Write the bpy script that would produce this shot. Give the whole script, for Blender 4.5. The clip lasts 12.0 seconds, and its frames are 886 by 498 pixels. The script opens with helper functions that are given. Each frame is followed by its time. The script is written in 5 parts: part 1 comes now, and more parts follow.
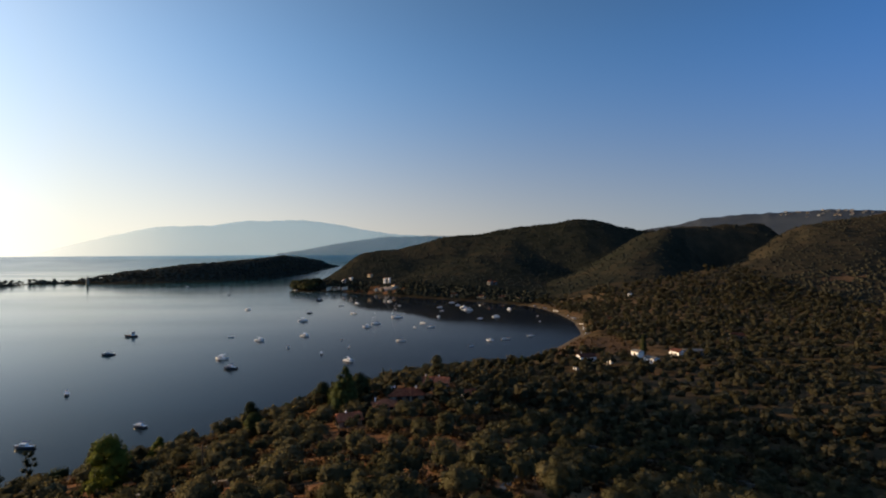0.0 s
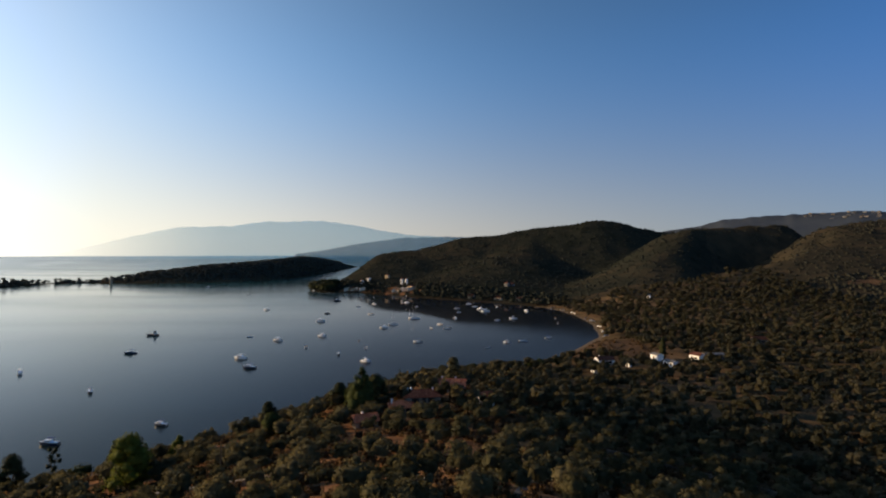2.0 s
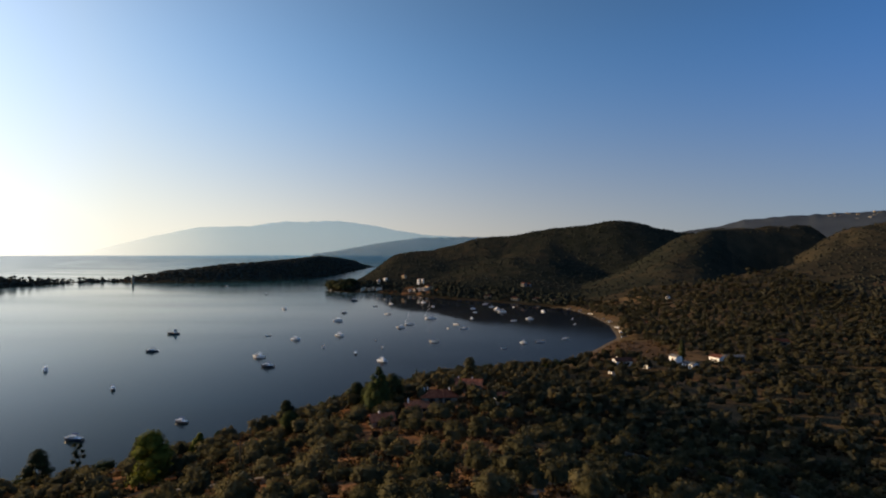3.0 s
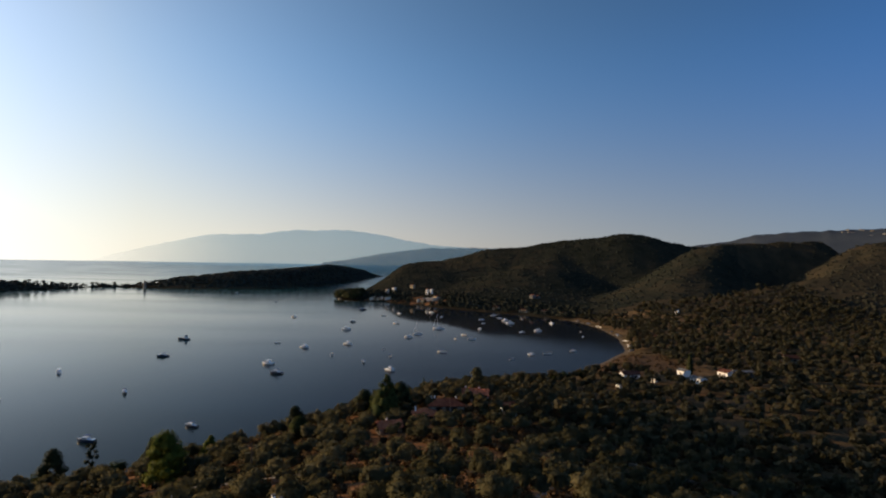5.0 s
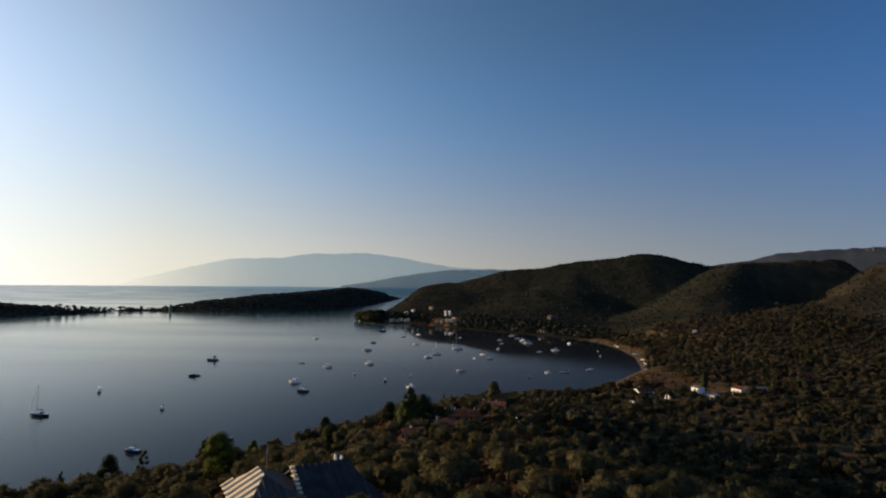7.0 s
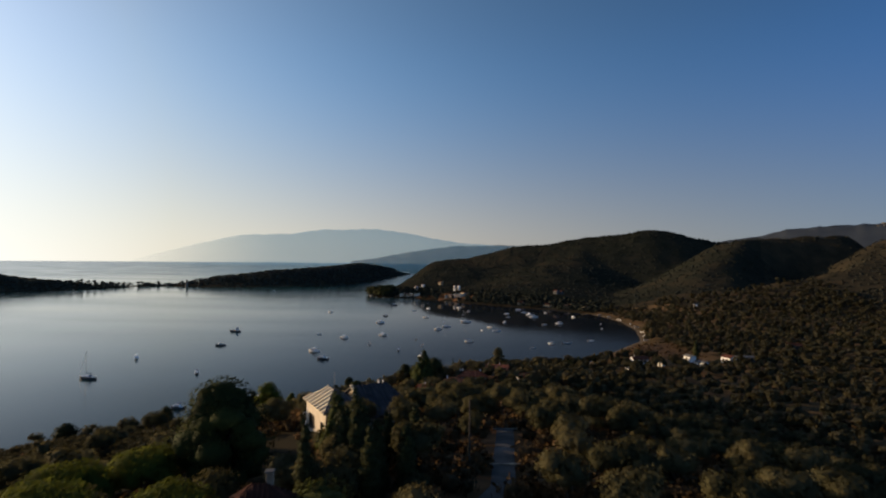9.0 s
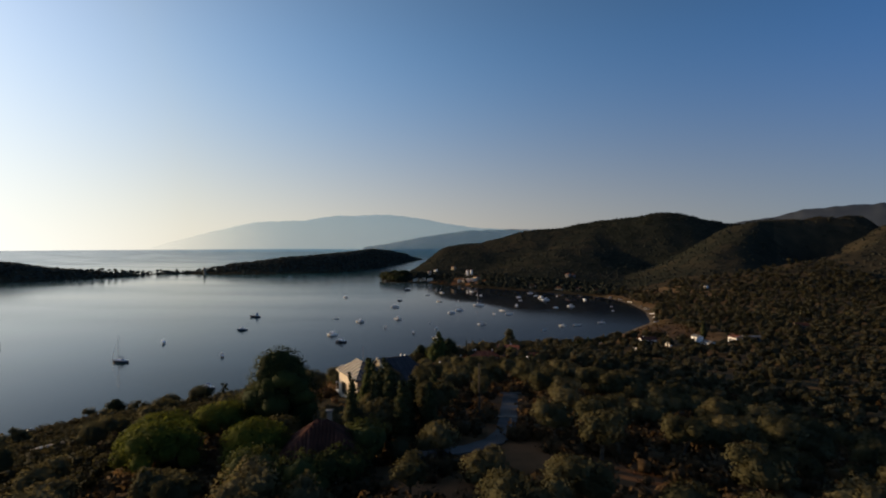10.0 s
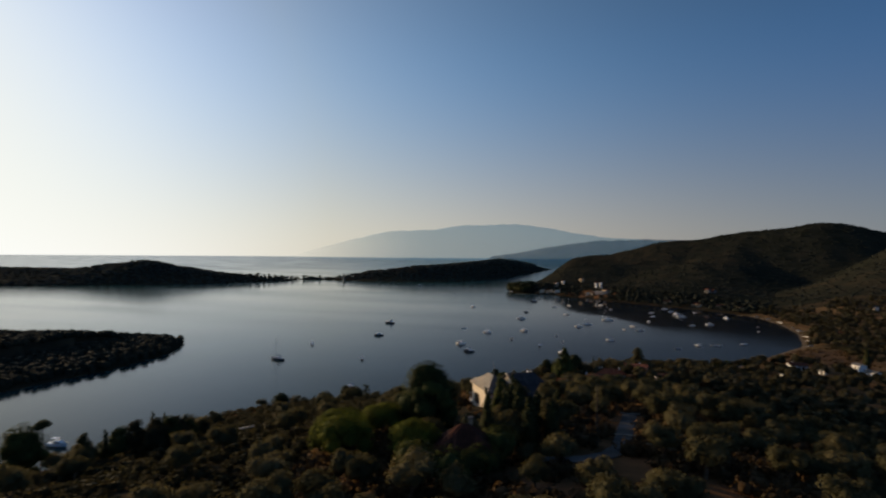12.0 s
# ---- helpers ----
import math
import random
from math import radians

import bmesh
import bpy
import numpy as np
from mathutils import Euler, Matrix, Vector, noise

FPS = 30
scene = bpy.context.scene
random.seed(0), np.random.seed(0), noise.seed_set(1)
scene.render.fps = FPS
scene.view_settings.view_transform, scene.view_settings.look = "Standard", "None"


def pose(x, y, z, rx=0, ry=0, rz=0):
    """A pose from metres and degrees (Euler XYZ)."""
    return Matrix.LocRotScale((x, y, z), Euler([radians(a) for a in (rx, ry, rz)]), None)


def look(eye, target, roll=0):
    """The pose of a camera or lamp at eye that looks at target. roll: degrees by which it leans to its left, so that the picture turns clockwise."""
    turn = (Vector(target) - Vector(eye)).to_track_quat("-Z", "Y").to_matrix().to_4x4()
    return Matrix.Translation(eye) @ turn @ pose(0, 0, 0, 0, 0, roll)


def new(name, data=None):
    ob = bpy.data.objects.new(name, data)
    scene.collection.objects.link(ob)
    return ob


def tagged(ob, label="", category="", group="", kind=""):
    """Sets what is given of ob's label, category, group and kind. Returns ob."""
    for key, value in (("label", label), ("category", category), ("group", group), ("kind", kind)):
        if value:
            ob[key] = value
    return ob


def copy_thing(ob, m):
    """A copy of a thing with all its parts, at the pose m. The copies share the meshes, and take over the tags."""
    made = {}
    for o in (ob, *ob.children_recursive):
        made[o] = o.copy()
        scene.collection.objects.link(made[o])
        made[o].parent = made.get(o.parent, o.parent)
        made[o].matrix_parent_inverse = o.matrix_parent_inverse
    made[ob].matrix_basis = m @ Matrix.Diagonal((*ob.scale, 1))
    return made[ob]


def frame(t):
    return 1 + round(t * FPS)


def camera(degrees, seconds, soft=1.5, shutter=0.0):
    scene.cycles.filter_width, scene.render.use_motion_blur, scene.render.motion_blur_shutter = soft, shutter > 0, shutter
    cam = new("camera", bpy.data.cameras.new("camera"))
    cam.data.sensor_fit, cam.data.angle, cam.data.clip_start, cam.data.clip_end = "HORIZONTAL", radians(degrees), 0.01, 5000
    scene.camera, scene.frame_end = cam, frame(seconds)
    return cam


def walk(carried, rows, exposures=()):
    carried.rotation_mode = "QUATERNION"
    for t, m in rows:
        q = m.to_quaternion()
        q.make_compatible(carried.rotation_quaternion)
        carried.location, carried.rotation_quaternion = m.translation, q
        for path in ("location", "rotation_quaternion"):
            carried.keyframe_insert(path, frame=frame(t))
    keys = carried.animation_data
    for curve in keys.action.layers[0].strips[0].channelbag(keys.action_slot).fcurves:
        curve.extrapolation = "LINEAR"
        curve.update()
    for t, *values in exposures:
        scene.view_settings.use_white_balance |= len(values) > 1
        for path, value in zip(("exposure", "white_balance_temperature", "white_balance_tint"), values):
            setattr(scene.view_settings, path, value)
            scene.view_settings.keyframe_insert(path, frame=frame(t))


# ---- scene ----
cam = camera(77.0, 12.0, soft=2.05, shutter=0.5)
PATH = [
    (0, (-1.015, -15.356, 54.551), (-0.96, -13.357, 54.564), -0.3),
    (0.5, (-0.973, -15.259, 54.586), (-0.935, -13.259, 54.601), -0.2),
    (1, (-0.955, -15.3, 54.591), (-0.933, -13.3, 54.602), -0.1),
    (1.5, (-0.896, -15.194, 54.644), (-0.892, -13.194, 54.66), -0.2),
    (2, (-0.893, -15.264, 54.709), (-0.9, -13.264, 54.726), -0.1),
    (2.5, (-0.914, -15.31, 54.779), (-0.963, -13.311, 54.794), 0.0),
    (3, (-0.951, -15.421, 54.829), (-1.017, -13.422, 54.846), 0.0),
    (5, (-0.888, -17.643, 54.674), (-0.987, -15.646, 54.729), 0.9),
    (5.5, (-0.718, -19.85, 54.528), (-0.83, -17.856, 54.623), 0.7),
    (6, (-0.596, -22.657, 54.484), (-0.726, -20.666, 54.609), 0.6),
    (6.5, (-0.401, -26.141, 54.3), (-0.547, -24.151, 54.438), 0.6),
    (7, (-0.194, -29.926, 54.147), (-0.358, -27.937, 54.28), 0.4),
    (9, (1.151, -49.37, 54.249), (0.956, -47.38, 54.295), 0.4),
    (9.5, (1.503, -53.844, 54.263), (1.296, -51.855, 54.27), 0.1),
    (10, (1.984, -58.419, 54.718), (1.745, -56.433, 54.709), -0.3),
    (10.5, (2.409, -61.784, 55.455), (2.18, -59.797, 55.458), -0.4),
    (11, (2.814, -64.404, 56.421), (2.503, -62.428, 56.431), -0.4),
    (11.5, (3.275, -66.162, 57.207), (2.778, -64.225, 57.223), -0.0),
    (12, (3.625, -67.503, 57.4), (2.946, -65.621, 57.423), 0.4),
]
walk(cam, [(t, look(eye, target, roll)) for t, eye, target, roll in PATH],
     [(0, 0.36, 7200, 9), (3, 0.30, 7200, 9), (5.5, 0.12, 7200, 9), (6, 0.05, 7200, 9), (7, 0.02, 7200, 9), (9, -0.02, 7200, 9), (10, -0.02, 7200, 9), (11, -0.07, 7200, 9), (12, -0.30, 7200, 9)])

# ---- world, sun ----
SUN_AZ, SUN_EL = radians(77), radians(10.3)          # azimuth to the left of +y, height
world = bpy.data.worlds.new("world")
scene.world = world
world.use_nodes = True
wn = world.node_tree.nodes
sky = wn.new("ShaderNodeTexSky")
sky.sky_type = "NISHITA"
sky.sun_disc = False
sky.sun_elevation, sky.sun_rotation = SUN_EL, -SUN_AZ
sky.altitude, sky.air_density, sky.dust_density, sky.ozone_density = 1500, 0.8, 4.4, 1.0
wn["Background"].inputs["Strength"].default_value = 0.12
# a clear deep blue sky over a pale haze that whitens it towards the horizon
coord = wn.new("ShaderNodeTexCoord")
lift = wn.new("ShaderNodeVectorMath")
lift.operation = "ADD"
lift.inputs[1].default_value = (0, 0, 0.05)
unit = wn.new("ShaderNodeVectorMath")
unit.operation = "NORMALIZE"
wl = world.node_tree.links.new
wl(coord.outputs["Generated"], lift.inputs[0])
wl(lift.outputs[0], unit.inputs[0])
wl(unit.outputs[0], sky.inputs["Vector"])
tint = wn.new("ShaderNodeGamma")
tint.inputs["Gamma"].default_value = 1.32
wl(sky.outputs["Color"], tint.inputs["Color"])
deep = wn.new("ShaderNodeHueSaturation")
deep.inputs["Saturation"].default_value = 1.18
wl(tint.outputs["Color"], deep.inputs["Color"])
grey = wn.new("ShaderNodeRGBToBW")
wl(tint.outputs["Color"], grey.inputs[0])
warm = wn.new("ShaderNodeVectorMath")
warm.operation = "MULTIPLY"
warm.inputs[1].default_value = (0.62, 0.572, 0.535)
wl(grey.outputs[0], warm.inputs[0])
height = wn.new("ShaderNodeSeparateXYZ")
wl(coord.outputs["Generated"], height.inputs[0])
share = wn.new("ShaderNodeMapRange")
share.interpolation_type = "SMOOTHSTEP"
share.inputs["From Min"].default_value, share.inputs["From Max"].default_value = -0.06, 0.36
share.inputs["To Min"].default_value, share.inputs["To Max"].default_value = 0.98, 0.0
wl(height.outputs["Z"], share.inputs["Value"])
hazy = wn.new("ShaderNodeMix")
hazy.data_type = "RGBA"
wl(share.outputs[0], hazy.inputs["Factor"])
wl(deep.outputs[0], hazy.inputs[6])
wl(warm.outputs[0], hazy.inputs[7])
# the glow round the sun is wide and soft, and falls away towards the far side
level = wn.new("ShaderNodeRGBToBW")
wl(hazy.outputs[2], level.inputs[0])


def sky_math(op, a, b):
    m = wn.new("ShaderNodeMath")
    m.operation = op
    for i, v in enumerate((a, b)):
        if isinstance(v, (int, float)):
            m.inputs[i].default_value = v
        else:
            wl(v, m.inputs[i])
    return m.outputs[0]


rise = sky_math("POWER", sky_math("DIVIDE", level.outputs[0], 2.0), 0.5)
ease = sky_math("ADD", sky_math("POWER", sky_math("DIVIDE", level.outputs[0], 5.2), 1.5), 1.0)
spread = wn.new("ShaderNodeVectorMath")
spread.operation = "SCALE"
wl(hazy.outputs[2], spread.inputs[0])
wl(sky_math("MULTIPLY", sky_math("DIVIDE", rise, ease), 1.45), spread.inputs["Scale"])
# towards the sun the haze is paler, away from it the blue is deeper, and the brightest glow rolls off
toward = sky_math("ADD", sky_math("MULTIPLY", height.outputs["X"], -math.sin(SUN_AZ)), sky_math("MULTIPLY", height.outputs["Y"], math.cos(SUN_AZ)))
across = sky_math("MAXIMUM", toward, sky_math("SUBTRACT", -0.9, toward))
above = sky_math("MINIMUM", sky_math("MAXIMUM", height.outputs["Z"], 0.0), 0.5)
bands, joined = wn.new("ShaderNodeSeparateColor"), wn.new("ShaderNodeCombineColor")
wl(spread.outputs[0], bands.inputs[0])
glare = sky_math("MAXIMUM", sky_math("SUBTRACT", across, 0.7), 0.0)
aureole = sky_math("MULTIPLY", glare, above)
for i, (k0, ks, kz, ksz, kss, kzz, kg, kh, roof) in enumerate([(-0.33, 1.35, 1.79, -0.71, -1.57, 0.25, -9, 0.9, 14), (-0.21, 0.88, 1.23, -0.62, -0.97, 0.15, -5, 1.2, 14), (-0.01, 0.36, 0.68, -0.53, -0.59, 0.13, -1.0, 2.2, 14)]):
    lean = sky_math("MULTIPLY", across, sky_math("ADD", sky_math("ADD", ks, sky_math("MULTIPLY", above, ksz)), sky_math("MULTIPLY", across, kss)))
    rise_by = sky_math("MULTIPLY", above, sky_math("ADD", kz, sky_math("MULTIPLY", above, kzz)))
    gain = sky_math("POWER", 2.0, sky_math("ADD", sky_math("ADD", lean, rise_by), sky_math("ADD", sky_math("ADD", sky_math("MULTIPLY", aureole, kg), sky_math("MULTIPLY", glare, kh)), k0)))
    band = sky_math("MULTIPLY", bands.outputs[i], gain)
    over = sky_math("POWER", sky_math("ADD", sky_math("POWER", sky_math("DIVIDE", band, roof), 3.0), 1.0), 1 / 3)
    wl(sky_math("DIVIDE", band, over), joined.inputs[i])
wl(joined.outputs[0], wn["Background"].inputs["Color"])
sun = new("sun", bpy.data.lights.new("sun", "SUN"))
sun.data.energy, sun.data.angle, sun.data.color = 4.5, radians(0.6), (1.0, 0.74, 0.48)
SUN_DIR = Vector((-math.sin(SUN_AZ) * math.cos(SUN_EL), math.cos(SUN_AZ) * math.cos(SUN_EL), math.sin(SUN_EL)))
sun.matrix_world = SUN_DIR.to_track_quat("Z", "Y").to_matrix().to_4x4() @ Matrix.Translation((0, 0, 300))
scene.view_settings.exposure = 0.0


# ---- materials ----
def mat(name, stops, scale=1.0, rough=0.8, bump=0.0, metal=0.0, per_piece=0.0, big=0.0, translucent=0.0, tone=0.0, haze=0.0, fade=None, airlight=None, stretch=(1, 1, 1), coat=0.0, puff=False):
    """A node material: noise at two scales through a colour ramp; per_piece shifts it from piece to piece."""
    m = bpy.data.materials.new(name)
    m.use_nodes = True
    nt = m.node_tree
    n, lk = nt.nodes, nt.links.new
    b = n["Principled BSDF"]
    geo = n.new("ShaderNodeNewGeometry")
    mp = n.new("ShaderNodeMapping")
    mp.inputs["Scale"].default_value = stretch
    lk(geo.outputs["Position"], mp.inputs["Vector"])
    tex = n.new("ShaderNodeTexNoise")
    tex.inputs["Scale"].default_value, tex.inputs["Detail"].default_value = scale, 5
    lk(mp.outputs["Vector"], tex.inputs["Vector"])
    value = tex.outputs["Fac"]

    def add(v, src, k):
        a = n.new("ShaderNodeMath")
        a.operation = "MULTIPLY_ADD"
        lk(src, a.inputs[0])
        a.inputs[1].default_value = k
        s = n.new("ShaderNodeMath")
        s.operation = "ADD"
        s.inputs[1].default_value = -0.5 * k
        lk(v, s.inputs[0])
        lk(s.outputs[0], a.inputs[2])
        return a.outputs[0]
    if big:
        t2 = n.new("ShaderNodeTexNoise")
        t2.inputs["Scale"].default_value, t2.inputs["Detail"].default_value = scale * 0.12, 3
        lk(mp.outputs["Vector"], t2.inputs["Vector"])
        value = add(value, t2.outputs["Fac"], big)
    if per_piece:
        value = add(value, geo.outputs["Random Per Island"], per_piece)
        oi = n.new("ShaderNodeObjectInfo")
        value = add(value, oi.outputs["Random"], per_piece)
    if tone:
        at = n.new("ShaderNodeAttribute")
        at.attribute_name = "tone"
        value = add(value, at.outputs["Fac"], tone)
    ramp = n.new("ShaderNodeValToRGB")
    lk(value, ramp.inputs["Fac"])
    el = ramp.color_ramp.elements
    el[0].position, el[0].color = stops[0][0], (*stops[0][1], 1)
    el[1].position, el[1].color = stops[-1][0], (*stops[-1][1], 1)
    for p, c in stops[1:-1]:
        el.new(p).color = (*c, 1)
    lk(ramp.outputs["Color"], b.inputs["Base Color"])
    b.inputs["Roughness"].default_value, b.inputs["Metallic"].default_value = rough, metal
    b.inputs["Coat Weight"].default_value = coat
    # airlight: a glow on distant land that emits nothing, to imitate haze
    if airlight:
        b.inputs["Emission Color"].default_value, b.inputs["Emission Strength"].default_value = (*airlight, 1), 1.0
    if rough > 0.6:
        b.inputs["Specular IOR Level"].default_value = 0.05 if translucent else 0.15 if rough < 0.94 else 0.0
    if bump:
        bu = n.new("ShaderNodeBump")
        bu.inputs["Strength"].default_value, bu.inputs["Distance"].default_value = 0.6, bump
        lk(tex.outputs["Fac"], bu.inputs["Height"])
        lk(bu.outputs["Normal"], b.inputs["Normal"])
    if puff:
        # leaves take the light as the round crown does
        an = n.new("ShaderNodeAttribute")
        an.attribute_name = "puff"
        vt = n.new("ShaderNodeVectorTransform")
        vt.vector_type, vt.convert_from, vt.convert_to = "NORMAL", "OBJECT", "WORLD"
        lk(an.outputs["Vector"], vt.inputs[0])
        lk(vt.outputs[0], b.inputs["Normal"])
    out = b.outputs["BSDF"]
    surface = n["Material Output"].inputs["Surface"]
    if translucent:
        tr = n.new("ShaderNodeBsdfTranslucent")
        lk(ramp.outputs["Color"], tr.inputs["Color"])
        if puff:
            lk(vt.outputs[0], tr.inputs["Normal"])
        mx = n.new("ShaderNodeMixShader")
        mx.inputs[0].default_value = translucent
        lk(out, mx.inputs[1]), lk(tr.outputs[0], mx.inputs[2])
        out = mx.outputs[0]
    # haze is imitated by mixing in transparency
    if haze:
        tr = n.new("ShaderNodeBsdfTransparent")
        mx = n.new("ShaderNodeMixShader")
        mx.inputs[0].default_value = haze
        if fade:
            # the end nearest the sun turns transparent, to imitate glare
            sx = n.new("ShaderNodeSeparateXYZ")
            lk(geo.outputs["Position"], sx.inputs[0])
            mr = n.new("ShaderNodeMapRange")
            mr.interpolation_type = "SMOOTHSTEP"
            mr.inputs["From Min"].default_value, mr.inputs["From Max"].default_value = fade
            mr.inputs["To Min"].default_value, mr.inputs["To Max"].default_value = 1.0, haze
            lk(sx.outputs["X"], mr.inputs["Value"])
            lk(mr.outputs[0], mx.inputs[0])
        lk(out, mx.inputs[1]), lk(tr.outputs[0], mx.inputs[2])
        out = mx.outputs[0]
    lk(out, surface)
    return m


def duo(name, a, b, **k):
    return mat(name, [(0.3, a), (0.7, b)], **k)


M_SOIL = mat("dry_soil", [(0.2, (0.070, 0.046, 0.024)), (0.38, (0.124, 0.068, 0.034)), (0.54, (0.232, 0.112, 0.055)), (0.8, (0.324, 0.170, 0.088))], scale=0.16, big=0.9, rough=0.95, bump=0.15)
M_SCRUB = mat("scrub_ground", [(0.25, (0.028, 0.026, 0.019)), (0.5, (0.043, 0.036, 0.024)), (0.78, (0.074, 0.052, 0.032))], scale=0.05, big=0.9, rough=0.95, bump=0.5)
# darker copy of the scrub ground; the hill front's shade is in its colour
M_UNDERWOOD = mat("darkened_forest_floor", [(0.25, (0.018, 0.020, 0.014)), (0.5, (0.026, 0.027, 0.020)), (0.78, (0.044, 0.036, 0.024))], scale=0.05, big=0.9, rough=0.95, bump=0.5)
M_GRASS = mat("dry_grass", [(0.25, (0.078, 0.058, 0.033)), (0.5, (0.128, 0.086, 0.047)), (0.8, (0.206, 0.124, 0.067))], scale=0.12, big=0.8, rough=0.95, bump=0.2)
M_OLIVE = mat("olive_leaves", [(0.15, (0.078, 0.074, 0.037)), (0.5, (0.123, 0.112, 0.057)), (0.85, (0.175, 0.151, 0.079))], scale=0.4, per_piece=0.12, tone=0.7, rough=0.75, translucent=0.5, puff=True)
# lighter than the olive leaves: sunlight on the valley is put into the colour
M_VALLEY = mat("sunlit_valley_scrub", [(0.15, (0.092, 0.084, 0.043)), (0.5, (0.146, 0.127, 0.068)), (0.85, (0.201, 0.169, 0.092))], scale=0.3, per_piece=0.1, tone=0.6, big=0.4, rough=0.75, translucent=0.5, puff=True)
M_BRUSH = mat("dry_maquis", [(0.15, (0.070, 0.049, 0.026)), (0.5, (0.109, 0.071, 0.037)), (0.85, (0.159, 0.097, 0.049))], scale=0.4, per_piece=0.1, tone=0.7, rough=0.8, translucent=0.35, puff=True)
M_MAQUIS = mat("dark_maquis", [(0.15, (0.029, 0.030, 0.015)), (0.5, (0.043, 0.041, 0.022)), (0.85, (0.068, 0.058, 0.030))], scale=0.25, per_piece=0.1, tone=0.5, big=0.5, rough=0.85, translucent=0.3, puff=True)
M_CAPE = mat("cape_pine_needles", [(0.15, (0.022, 0.025, 0.018)), (0.85, (0.040, 0.042, 0.029))], scale=0.1, per_piece=0.1, tone=0.2, rough=0.9, puff=True)
M_PINE = mat("pine_needles", [(0.15, (0.024, 0.033, 0.012)), (0.5, (0.046, 0.058, 0.018)), (0.85, (0.082, 0.09, 0.03))], scale=0.5, per_piece=0.35, tone=0.4, rough=0.75, translucent=0.2, puff=True)
M_YOUNGPINE = mat("yellow_green_needles", [(0.15, (0.061, 0.076, 0.013)), (0.5, (0.110, 0.131, 0.024)), (0.85, (0.154, 0.172, 0.035))], scale=0.5, per_piece=0.35, tone=0.4, rough=0.75, translucent=0.45, puff=True)
M_CYPRESS = mat("cypress_leaves", [(0.15, (0.020, 0.026, 0.011)), (0.85, (0.052, 0.056, 0.022))], scale=0.8, per_piece=0.35, rough=0.7, translucent=0.1, puff=True)
M_WOODS = mat("hill_woods", [(0.15, (0.034, 0.035, 0.025)), (0.5, (0.050, 0.048, 0.030)), (0.85, (0.071, 0.061, 0.036))], scale=0.05, per_piece=0.08, tone=0.2, big=0.6, rough=0.9, puff=True)
# dark green woods, made darker still to put the hill front's shade into them
M_FOREST = mat("darkened_hill_forest", [(0.15, (0.024, 0.028, 0.020)), (0.5, (0.034, 0.038, 0.026)), (0.85, (0.051, 0.050, 0.033))], scale=0.05, per_piece=0.08, tone=0.2, big=0.7, rough=0.9, puff=True)
# island leaves paler than pine is: distance haze is put into the colour
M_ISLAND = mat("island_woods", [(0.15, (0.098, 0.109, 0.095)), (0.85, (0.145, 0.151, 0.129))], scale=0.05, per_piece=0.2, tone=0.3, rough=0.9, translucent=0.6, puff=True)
M_BARK = duo("bark", (0.06, 0.045, 0.032), (0.16, 0.12, 0.085), scale=6, rough=0.9, bump=0.03)
# mountain haze painted in: blue base colour, transparency and a faint glow
M_FAR = duo("hazed_mountain", (0.14, 0.30, 0.50), (0.20, 0.36, 0.56), scale=0.004, rough=1.0, haze=0.70, fade=(-2850, -1600), airlight=(0.0, 0.11, 0.155))
# the headland's blue-grey, see-through mix and glow all stand for haze
M_FAR2 = duo("hazed_headland", (0.12, 0.17, 0.23), (0.16, 0.21, 0.27), scale=0.006, rough=1.0, haze=0.54, airlight=(0.0, 0.016, 0.026))
# lighter haze for the ridge, put in by bluish colour and slight transparency
M_FAR3 = duo("hazed_ridge", (0.043, 0.053, 0.069), (0.065, 0.074, 0.086), scale=0.01, big=0.5, rough=1.0, haze=0.14)

M_WATER = bpy.data.materials.new("sea_water")
M_WATER.use_nodes = True
_n, _l = M_WATER.node_tree.nodes, M_WATER.node_tree.links.new
_b = _n["Principled BSDF"]
_b.inputs["IOR"].default_value = 1.17
_g = _n.new("ShaderNodeNewGeometry")
_m = _n.new("ShaderNodeMapping")
_m.inputs["Scale"].default_value = (0.6, 1.0, 1.0)
_m.inputs["Rotation"].default_value = (0, 0, radians(25))
_l(_g.outputs["Position"], _m.inputs["Vector"])
_w1 = _n.new("ShaderNodeTexNoise")
_w1.inputs["Scale"].default_value, _w1.inputs["Detail"].default_value = 0.9, 3
_l(_m.outputs["Vector"], _w1.inputs["Vector"])
_bu = _n.new("ShaderNodeBump")
_bu.inputs["Distance"].default_value = 0.03
_l(_w1.outputs["Fac"], _bu.inputs["Height"])
_l(_bu.outputs["Normal"], _b.inputs["Normal"])
_m2 = _n.new("ShaderNodeMapping")
_m2.inputs["Scale"].default_value = (0.0022, 0.011, 1.0)
_m2.inputs["Rotation"].default_value = (0, 0, radians(-6))
_l(_g.outputs["Position"], _m2.inputs["Vector"])
_w2 = _n.new("ShaderNodeTexNoise")
_w2.inputs["Scale"].default_value, _w2.inputs["Detail"].default_value = 1.0, 4
_l(_m2.outputs["Vector"], _w2.inputs["Vector"])
_r = _n.new("ShaderNodeMapRange")
_r.inputs["From Min"].default_value, _r.inputs["From Max"].default_value = 0.38, 0.62
_r.inputs["To Min"].default_value, _r.inputs["To Max"].default_value = 0.10, 0.15
_l(_w2.outputs["Fac"], _r.inputs["Value"])
_sx = _n.new("ShaderNodeSeparateXYZ")
_l(_g.outputs["Position"], _sx.inputs[0])
_bay = _n.new("ShaderNodeMapRange")
_bay.interpolation_type = "SMOOTHSTEP"
_bay.inputs["From Min"].default_value, _bay.inputs["From Max"].default_value = -220.0, 40.0
_bay.inputs["To Min"].default_value, _bay.inputs["To Max"].default_value = 1.0, 1.5
